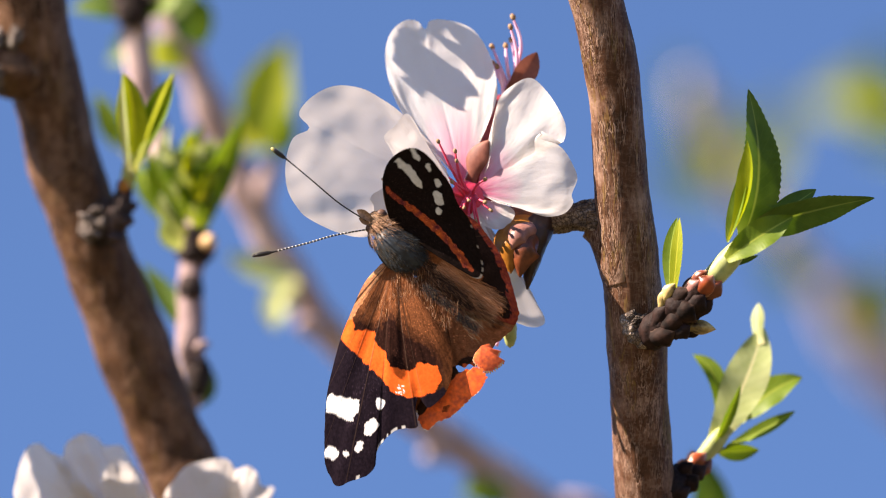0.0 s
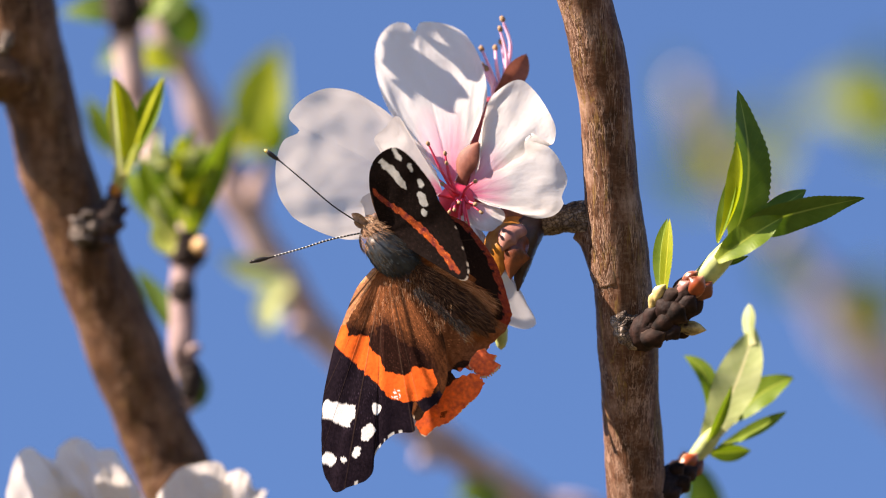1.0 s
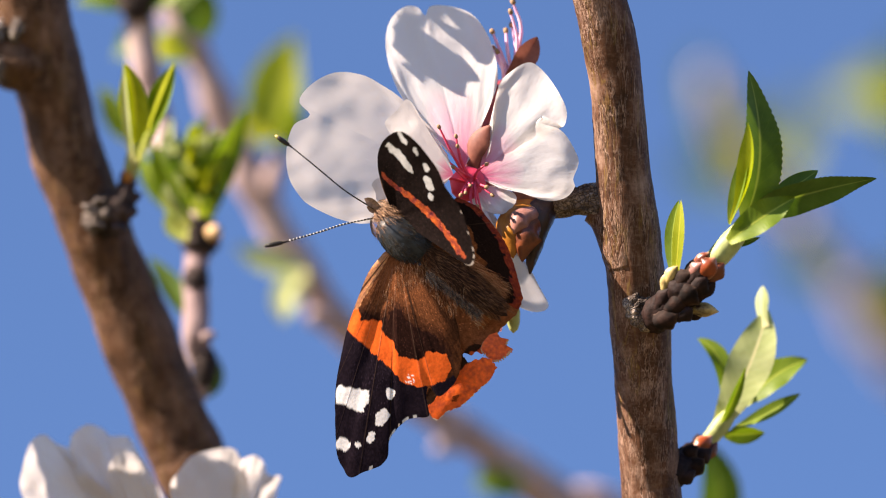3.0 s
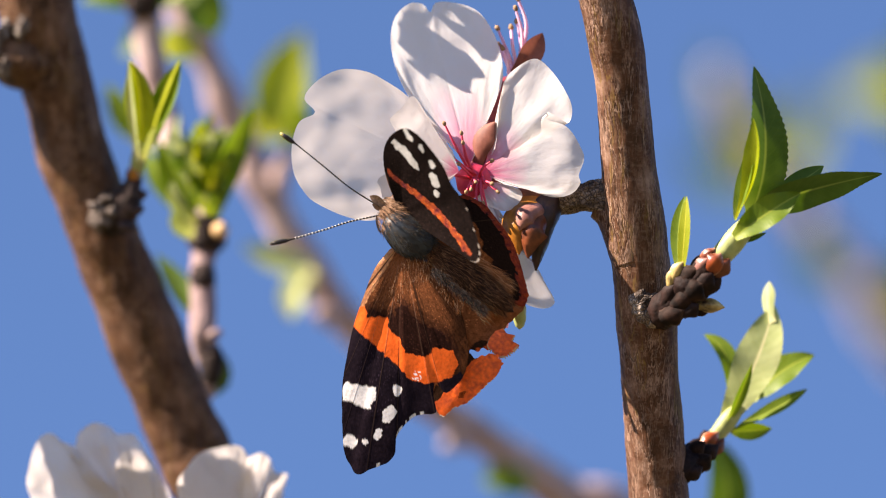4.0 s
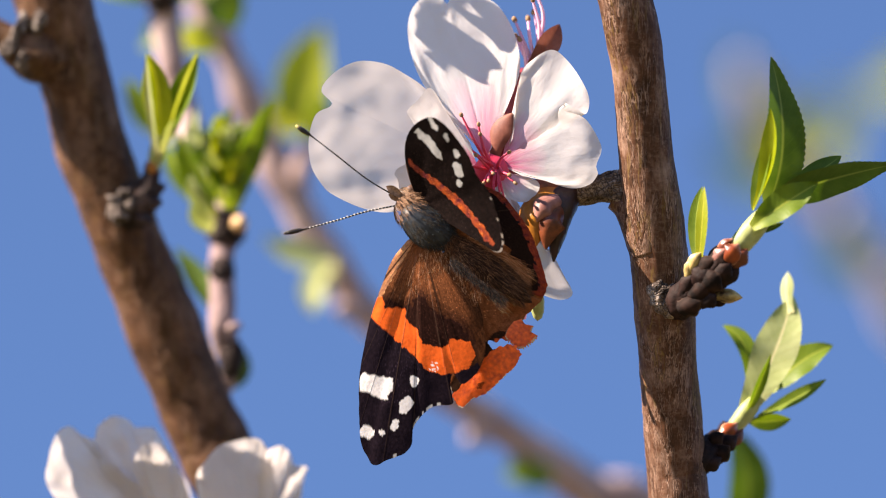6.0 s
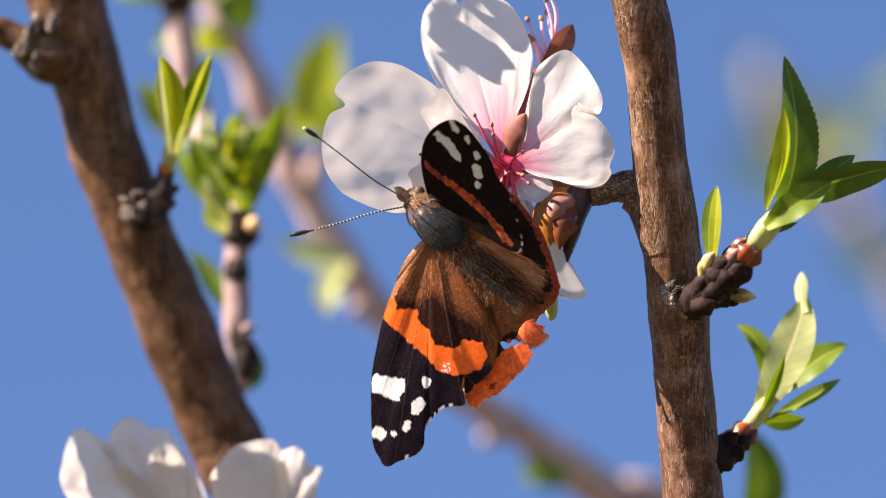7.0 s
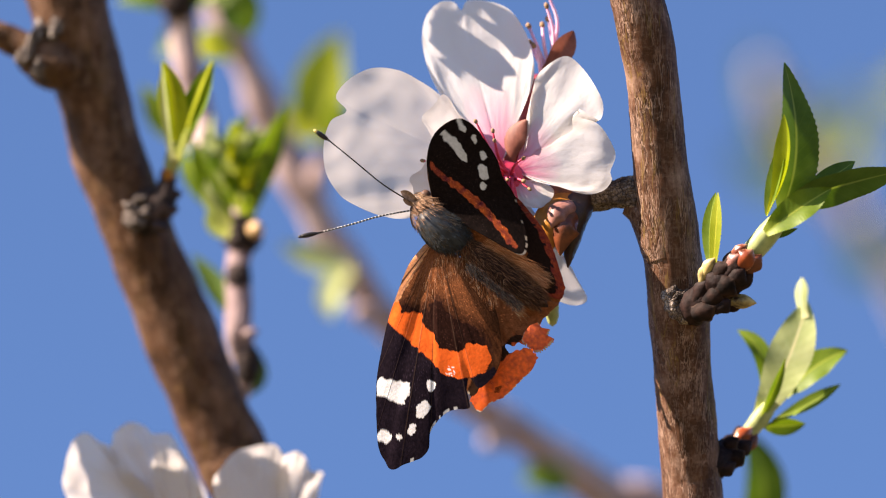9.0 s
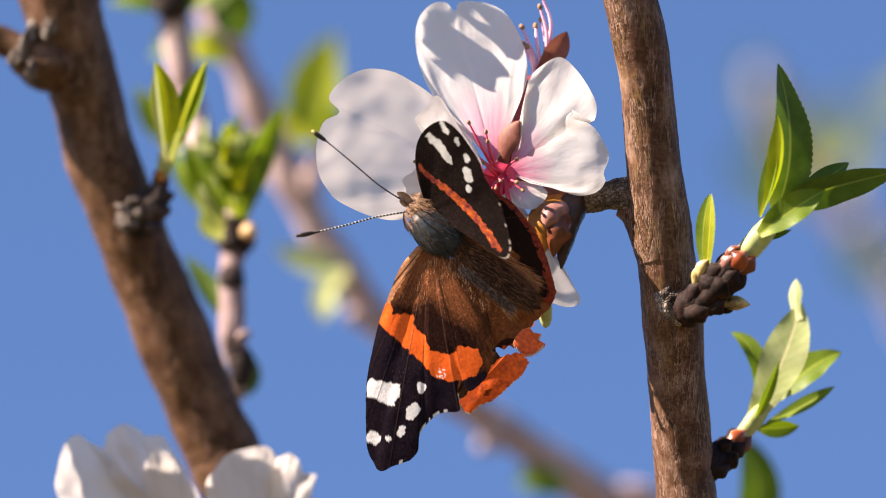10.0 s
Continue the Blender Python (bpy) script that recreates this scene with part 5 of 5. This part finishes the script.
def up_hind(x, z, s, w):
    n = noise.noise(Vector((x * 2.2, z * 2.2, 18)))
    edge = 0.92 + 0.03 * noise.noise(Vector((w * 18, 0, 2)))
    if s > edge and w < 0.75:
        if abs((w * 9) % 1 - 0.5) < 0.07 and 0.92 < s < 0.95:
            return DARK
        # margin orange dimmed in the paint for the shade it partly lies in
        return (ORANGE[0] * 0.26 * (1 + 0.6 * n), ORANGE[1] * 0.3 * (1 + 0.6 * n), ORANGE[2])
    if s > edge - 0.24 + 0.06 * noise.noise(Vector((x, z, 6))) and w < 0.72:
        return (0.016, 0.009, 0.008)
    k = 1.15 + 0.45 * n
    return (BROWN[0] * k, BROWN[1] * k, BROWN[2] * k)


def hairs_on(seed, count, root, way, length, width, colours):
    r = random.Random(seed)
    spots = []
    for _ in range(count):
        p, q = root(r)
        d = Vector(way(r, p)) if way else Vector(q)
        spots.append((p, d, length * r.uniform(0.5, 1.3), width, tuple(np.array(r.choice(colours)) * r.uniform(0.5, 1.45))))
    return strands(spots, seed + 1)


def make_butterfly():
    b = thing("butterfly", (-1.7, -9, -2.7), "dark brown butterfly with orange bands and white wing spots", "butterfly")
    axis = Vector((7.4, -7, -9.7)) - Vector((-9, -9, 3.2))
    axis.normalize()
    thorax_c, abdomen_c = Vector((-5.7, -9, -0.1)), Vector((1.1, -7.6, -5.3))
    th = part("thorax", ball(thorax_c, axis, 7.3, 5.1, 28, 18, 0.95, 0.15, 1), BODY, b, "dark furry thorax with blue-grey sheen")
    ab = part("abdomen", ball(abdomen_c, axis, 15.0, 3.8, 28, 22, 0.66, 0.1, 3), PELT, b, "dark brown furry abdomen")
    across = axis.cross(Vector((0, -1, 0))).normalized()
    toward = Vector((0, -1, 0))

    def on(c, length, width, lean, bare=0.0):
        def root(r):
            t, a = r.uniform(-0.46, 0.46), r.choice((-1, 1)) * (1.5 - (1.5 - bare) * r.random() ** 1.6)
            rad = width * 0.5 * math.sqrt(max(0, 1 - (2 * t) ** 2))
            n = across * math.sin(a) + toward * math.cos(a)
            return c + axis * t * length + n * rad * 0.97, n * 0.75 + axis * lean
        return root

    part("fur", hairs_on(1, 3600, on(thorax_c, 7.3, 5.1, 2.4, 0.12), None, 0.8, 0.024, [(0.02, 0.016, 0.014), (0.04, 0.036, 0.03), (0.03, 0.04, 0.047), (0.06, 0.038, 0.02), (0.045, 0.055, 0.065)]), FUR, th, "blue-grey and brown hair")
    part("fur", hairs_on(3, 4200, on(abdomen_c, 14.5, 3.8, 2.6), None, 0.9, 0.03, [(0.08, 0.036, 0.02), (0.13, 0.058, 0.03), (0.04, 0.02, 0.014), (0.26, 0.13, 0.07)]), FUR, ab, "blackish brown hair")
    head_c = Vector((-8.6, -9, 3.4))
    hd = part("head", ball(head_c, axis * -1, 2.8, 2.5, 20, 14, 0.8, 0.1, 5), BODY, b, "small brown furry head")
    part("eye", ball(head_c - across * 1.1 + toward * 0.3, axis, 1.4, 1.3, 16, 10), EYE, hd)
    part("eye", ball(head_c + across * 1.1 + toward * 0.3, axis, 1.4, 1.3, 16, 10), EYE, hd)
    part("fur", hairs_on(5, 600, on(head_c, 2.8, 2.5, 1.4), None, 0.8, 0.04, [(0.26, 0.15, 0.09), (0.38, 0.25, 0.17), (0.18, 0.10, 0.06)]), FUR, hd, "tawny hair")
    part("ruff", hairs_on(13, 900, on(Vector((-7.8, -9, 2.2)), 3.4, 4.6, 1.2), None, 0.9, 0.032, [(0.22, 0.12, 0.075), (0.30, 0.18, 0.12), (0.15, 0.085, 0.05)]), FUR, th, "tawny collar of hair")
    part("palp", blade((-9, -10, 3.5), (-10, -10.5, 4.4), (-10.9, -10.5, 4.8), 1.1, (0, -1, 0), 0.4, 0.5, foot=0.6, rows=16, cols=6), PALP, hd, "pointed brown palp")
    part("palp", blade((-9, -9.5, 3.1), (-9.9, -10, 3.5), (-10.7, -10, 3.8), 1.0, (0, -1, 0), 0.4, 0.5, foot=0.6, rows=16, cols=6), PALP, hd, "pointed brown palp")

    feelers = []
    for k, (pts, tip) in enumerate((([(-9.5, -9.5, 3.3), (-12.7, -12.5, 5.6), (-15.9, -14.5, 8.5), (-18.6, -16.0, 10.9)], (-20.3, -16.6, 12.2)), ([(-9.3, -9.5, 2.5), (-13.4, -11.5, 1.7), (-16.7, -13, 0.7), (-20.4, -14.5, -0.3)], (-22.8, -15.2, -0.8)))):
        r = 0.10 if k else 0.09
        a = part("antenna", tube([(*p, r) for p in pts] + [(*Vector(pts[-1]).lerp(Vector(tip), 0.35), 0.26), (*Vector(pts[-1]).lerp(Vector(tip), 0.75), 0.30), (*tip, 0.2)], 0.25, 10), BLACK, b, "black antenna with a club")
        feelers.append(a)
        if k:
            c = spline(pts, 56)
            for i in range(1, 55, 2):
                part("ring", tube([(*c[i], r * 1.25), (*(c[i] * 0.45 + c[i + 1] * 0.55), r * 1.25)], 0.05, 8), WHITE_RING, a, "white band")
        d = (Vector(tip) - Vector(pts[-1])).normalized()
        part("club_tip", ball(Vector(tip), d, 0.8, 0.42, 10, 8), CLUB_TIP if not k else BLACK, a)

    lowhind = part("hindwing", wing((-3.4, -8, -3.4), [(-6.5, -8.2, -4.1), (-6.5, -9.4, -12.4), (-3.2, -10.8, -20.4), (-0.3, -10.8, -18.3), (1.1, -10.4, -16), (1.5, -10.2, -15.2), (1.4, -9.8, -14.5), (1.9, -9.8, -14.4), (2.5, -9.8, -14.6), (3.1, -9.6, -14.2), (3.8, -9.6, -14.5), (4.6, -9.2, -13.7), (5.7, -8.2, -12.2), (7.1, -7.7, -10.8),
                                                        (8.4, -7.4, -9.5), (7.4, -7.2, -7.9), (2.5, -7.5, -4.1)], low_hind, -0.5, 300, 110, (0.3, 0.38, 0.46, 0.8), 0.012, 2), WING, b, "brown hindwing with torn orange margin")
    part("margin", wing((-0.4, -11.2, -18.4), [(-2.7, -10.9, -18.8), (-3.2, -11, -20.4), (-2.2, -11.4, -22.4), (-0.6, -11.5, -21.3), (1.1, -11.6, -20.6), (3.1, -11.7, -18.8), (4.7, -11.8, -17.3), (5.4, -11.8, -15.8), (4.9, -11.7, -14.8), (4, -11.6, -14.5), (3.4, -11.5, -14.8), (2.8, -11.5, -14.8), (2.1, -11.4, -15.2), (1.3, -11.2, -14.5), (0.4, -11, -16),
                                              (-1, -10.9, -17.3), (-2.2, -10.9, -18.2)], low_hind, -0.1, 220, 50, (), 0.07, 6), WING, lowhind, "orange margin of the hindwing")
    part("torn_margin", wing((4.7, -10.6, -11.9), [(3.9, -10.6, -12.8), (3.6, -10.7, -13.8), (4.3, -10.9, -14.6), (5.1, -10.9, -15.3), (6.1, -10.8, -15.1), (6.9, -10.7, -14.6), (7.6, -10.6, -13.8), (6.8, -10.5, -13.4), (7.1, -10.4, -12.6), (6.1, -10.4, -12.3), (5.7, -10.4, -11.6)], scrap, -0.2, 120, 30, (), 0.16, 9), WING, lowhind,
         "torn orange scrap of the margin")
    lowfore = part("forewing", wing((-6.5, -9, -1), [(-8.1, -9.3, -1.9), (-10, -10, -4.2), (-11.5, -10.5, -7.6), (-12.8, -10.9, -11), (-13.7, -11.4, -14.5), (-14.4, -11.8, -18), (-14.6, -12.3, -22.1), (-14.5, -12.7, -26.3), (-13.8, -12.9, -28), (-12.9, -13.2, -29.2), (-11, -13.2, -28.5), (-9.1, -13.2, -27.8),
                                                        (-8.2, -13.1, -26.7), (-8, -12.8, -24.9), (-6.9, -12.8, -23.3), (-5.4, -12.7, -22.2), (-3, -12.8, -21.9), (-3.3, -12.7, -20.4), (-2.9, -12.4, -18.2), (-1.7, -12.6, -19.5), (0.3, -12.4, -17.9), (1.2, -12.1, -15.5), (1.1, -11.5, -12.4), (0.4, -10.4, -9.6), (-1.7, -9.2, -5.5)], low_fore, -0.7, 560, 150,
                                    (0.12, 0.26, 0.37, 0.47, 0.57, 0.66, 0.74), 0.006, 1), WING, b, "dark forewing with orange band and white spots")
    uphind = part("hindwing", wing((-4.8, -9, 0.8), [(1.1, -9.8, 4.9), (3.5, -9.6, 3.7), (5, -9.4, 2), (7, -9, -1), (8.1, -8.6, -4.1), (8.8, -8.2, -6.9), (9, -8, -8), (8.4, -7.6, -9.3), (7.4, -7.6, -9.1), (4.6, -8, -7.9), (0.4, -8.6, -4.8)], up_hind, -0.4, 200, 120,
                                   (0.2, 0.35, 0.5, 0.65), 0.01, 4), WING, b, "brown hindwing edged with orange")
    upfore = part("forewing", wing((-6.5, -9.4, 2.5), [(-6.9, -10.4, 3.9), (-7.3, -12, 6.3), (-7.2, -13.4, 8.5), (-6.5, -14.6, 10.4), (-5, -15.6, 11.8), (-3, -16.2, 12.4), (-1.3, -16, 11.5), (0.3, -15, 9.5), (1.4, -14.2, 7.7), (2.1, -13.2, 5.6), (3.5, -12.2, 3.4), (4.3, -11.4, 0.8),
                                                         (4.9, -10.6, -2), (4.6, -10.2, -3.5), (3.3, -10, -3.4), (0.4, -9.8, -1.2), (-3.4, -9.5, 1.1)], up_fore, -0.3, 230, 150, (), 0.008, 3), WING, b, "raised forewing with orange band and white marks")
    # long tawny hair over the wing roots
    def plane(a, c, d):
        a, c, d = Vector(a), Vector(c), Vector(d)
        n = (c - a).cross(d - a)
        return lambda p: a.y - (n.x * (p.x - a.x) + n.z * (p.z - a.z)) / n.y
    low = plane((-6.5, -9.4, -1), (-12.9, -13.2, -29.2), (0.4, -10.7, -9.6))
    rear = plane((-3.4, -8.4, -3.4), (-3.1, -10.6, -20.4), (7.4, -8.4, -13.8))
    high = plane((-4.8, -9.4, 0.8), (3.9, -9.8, 3.5), (8.1, -8, -9.1))
    def near_root(a, c, spread, level):
        def root(r):
            k = r.random()
            p = Vector(a).lerp(Vector(c), k) + across * r.triangular(-1.4 * spread, 1.4 * spread)
            p.y = level(p) - 0.35
            return p, axis
        return root
    # the palest tone paints golden sun glints on single hairs
    hair = [(0.20, 0.068, 0.028), (0.26, 0.09, 0.036), (0.10, 0.034, 0.015), (0.22, 0.074, 0.03), (0.15, 0.05, 0.02), (0.36, 0.16, 0.08), (0.66, 0.40, 0.25)]
    # hair of both hindwings coloured lighter to offset the shade falling on it
    part("fur", hairs_on(7, 4200, near_root((-3.1, -10, -5.5), (3.3, -8.6, -10.9), 2.8, rear), lambda r, p: axis * 1.0 + across * r.uniform(-0.2, 0.5), 1.3, 0.026, [tuple(min(0.85, 1.9 * v) for v in c) for c in hair]), FUR, lowhind, "long brown hair")
    part("fur", hairs_on(9, 3600, near_root((-1, -10, -2), (6.0, -8.8, -7.6), 1.5, high), lambda r, p: axis * 1.0 - across * r.uniform(-0.2, 0.4), 1.3, 0.026, [(0.38, 0.15, 0.07), (0.46, 0.20, 0.10), (0.26, 0.09, 0.04), (0.58, 0.32, 0.19)]), FUR, uphind, "long brown hair")
    part("fur", hairs_on(11, 2600, near_root((-6.5, -10, -3.4), (-0.3, -10, -10.3), 3.2, low), lambda r, p: axis * (0.35 + 0.4 * r.random()) + across * r.uniform(0.5, 1.0), 0.9, 0.022, hair), FUR, lowfore, "short brown hair")
    flank = plane((-2.2, -10.6, -4.9), (3.8, -9.6, -10.5), (1.1, -11, -5.1))
    part("dark_fur", hairs_on(15, 900, near_root((-2.6, -10, -4.4), (3.9, -10, -9.9), 0.55, flank), lambda r, p: axis + across * r.uniform(-0.3, 0.9), 0.8, 0.036, [(0.03, 0.022, 0.02), (0.02, 0.016, 0.016), (0.04, 0.034, 0.032), (0.10, 0.085, 0.08)]), FUR, ab, "blackish hair with grey tips")
    for root, knee, foot in (((-6.5, -7, 1.5), (-7.6, -5, 2.9), (-7.8, -2.4, 5)), ((-4.5, -6.8, -0.3), (-3.4, -4.5, 1.5), (-1.7, -2.2, 5)), ((-3.4, -6.8, -1.7), (-1, -4.5, 0.8), (1.1, -2.4, 5.7))):
        part("leg", tube([(*root, 0.28), (*knee, 0.2), (*foot, 0.13)], 0.4, 8), BODY, b, "thin dark leg")
    return b, hd, lowfore, lowhind, upfore, uphind, feelers


butterfly, head, low_forewing, low_hindwing, up_forewing, up_hindwing, antennae = make_butterfly()


def motions():
    """The butterfly shifts its hold, feels about with head and antennae and fans its wings a little."""
    # seconds; shift of the body, shift of the head (across, up, mm); turns in degrees of both left wings, both right wings and both antennae
    rows = [
        (0.0, (0, 0), (0, 0), (0, 0, 0), (0, 0, 0), (0, 0, 0), (0, 0, 0), (0, 0, 0), (0, 0, 0)),
        (0.5, (0.06, -0.06), (0.11, 0.04), (4.92, -1.36, -0.56), (4.38, -0.62, 1.92), (-1.71, -0.67, 2.22), (0, 0, 0), (-2.17, 0.89, -2.36), (0.10, -0.39, -0.10)),
        (1.0, (0.13, -0.21), (0.42, 0.09), (2.05, -1.03, 1.57), (8.42, -0.65, 5.14), (-4.51, -0.73, -10.27), (4.52, -0.58, 5.94), (-2.08, 0.24, -2.42), (-0.46, -1.27, 2.93)),
        (1.5, (0.12, -0.08), (0.60, -0.03), (4.43, -0.76, 3.06), (10.28, -0.23, 6.48), (-5.91, -0.35, -12.02), (5.87, -0.35, 7.79), (-2.45, 1.37, -2.59), (-1.40, -0.14, 6.01)),
        (2.0, (0.12, -0.14), (0.65, -0.04), (4.19, -0.43, 4.51), (10.97, -0.10, 6.97), (-6.40, -0.14, -14.76), (6.36, -0.33, 8.46), (-2.38, 0.10, -2.81), (-1.20, -0.74, 5.63)),
        (2.5, (0.09, -0.25), (0.69, 0), (5.21, -0.71, 5.31), (11.00, -0.20, 8.54), (-5.26, 0.08, -16.42), (6.38, -0.36, 8.48), (-2.72, -0.49, -3.38), (-1.27, -1.13, 6.28)),
        (4.0, (0.11, -0.19), (0.66, -0.13), (6.49, -1.09, 6.10), (10.04, -0.37, 7.98), (-4.16, 0.77, -16.56), (5.54, 0.20, 7.46), (-2.88, -0.58, -3.59), (-1.28, -1.10, 6.29)),
        (4.5, (0.12, -0.29), (0.60, -0.06), (4.29, -0.57, 8.18), (11.73, -0.71, 8.99), (-5.15, 0.37, -15.83), (6.23, -0.12, 8.31), (-2.96, -0.38, -3.65), (-1.33, -1.24, 6.62)),
        (5.0, (0.11, -0.27), (0.50, -0.10), (6.00, -1.38, 6.31), (9.45, -1.06, 6.89), (-5.09, 0.19, -11.39), (5.26, -0.20, 6.99), (-2.57, -1.79, -3.52), (-0.10, -1.58, 1.75)),
        (6.5, (0.18, -0.06), (0.49, 0), (5.51, -0.32, 5.19), (10.83, -0.14, 7.14), (-6.70, 0.80, -7.22), (4.69, -0.04, 6.25), (-2.03, -1.19, -2.73), (-0.54, 0.42, 1.98)),
        (7.0, (0.02, -0.22), (-0.05, 0.02), (3.36, -0.61, 4.65), (5.82, -0.85, 2.88), (-4.34, 0.03, 2.57), (1.07, -0.41, 1.40), (-1.96, -1.53, -2.74), (0.30, 0.20, -1.36)),
        (7.5, (0.29, 0.06), (0.63, 0.02), (3.64, 0.70, 5.01), (13.58, 0.85, 7.42), (-9.01, 1.08, -10.24), (5.21, 0.62, 7.04), (0.03, 1.97, 0.58), (-2.12, 2.07, 7.51)),
        (8.0, (0.28, 0.13), (0.67, 0), (4.08, 1.24, 5.23), (15.45, 1.43, 8.31), (-10.51, 1.15, -11.77), (6.60, 0.45, 8.85), (0.28, 1.16, 0.66), (-1.91, 1.64, 6.89)),
        (8.5, (0.29, -0.04), (0.66, 0.02), (4.98, 0.17, 6.82), (13.24, 0.44, 7.41), (-11.72, 1.01, -8.48), (5.98, 0.11, 7.96), (-1.26, 1.66, -1.04), (-1.81, 1.68, 6.41)),
        (9.0, (0.37, 0.07), (0.25, -0.02), (5.30, -0.80, 4.10), (9.62, -0.94, 4.38), (-11.08, 0.04, 5.89), (2.93, -1.24, 3.70), (0.04, 0.58, 0.21), (-0.92, 0.67, 3.46)),
        (9.5, (0.43, 0.12), (0.63, 0.18), (4.07, 0.89, 4.60), (13.84, 0.68, 6.91), (-13.76, 1.06, -0.87), (2.02, -0.86, 2.55), (-2.19, 4.50, -1.36), (-2.37, 3.78, 7.09)),
        (10.0, (0.35, 0.01), (0.70, 0.01), (5.72, 0.30, 5.75), (14.14, 0.75, 7.36), (-10.84, 1.14, -9.54), (5.50, 0.19, 7.36), (0.87, 1.37, 1.40), (-1.68, 1.56, 5.96)),
    ]
    home = ORIGIN[butterfly]

    def turned(hinge, angles, shift=(0, 0)):
        h = (Vector(hinge) - home) * MM
        return Matrix.Translation(h + Vector((shift[0], 0, shift[1])) * MM) @ pose(0, 0, 0, *angles) @ Matrix.Translation(-h)

    walk(butterfly, [(r[0], STAGE @ Matrix.Translation((home + Vector((r[1][0] + 0.35, 3.0, r[1][1]))) * MM) @ pose(0, 0, 0, 0, 0, -8)) for r in rows])
    walk(head, [(r[0], turned(home, (0, 0, 0), r[2])) for r in rows])
    walk(low_forewing, [(r[0], turned((-6.5, -9, -1), r[3])) for r in rows])
    walk(low_hindwing, [(r[0], turned((-3.4, -8, -3.4), r[4])) for r in rows])
    walk(up_forewing, [(r[0], turned((-6.5, -9.4, 2.5), r[5])) for r in rows])
    walk(up_hindwing, [(r[0], turned((-4.8, -9, 0.8), r[6])) for r in rows])
    walk(antennae[0], [(r[0], turned((-10, -9.5, 3.3), r[7], r[2])) for r in rows])
    walk(antennae[1], [(r[0], turned((-9.9, -9.5, 2.4), r[8], r[2])) for r in rows])


motions()
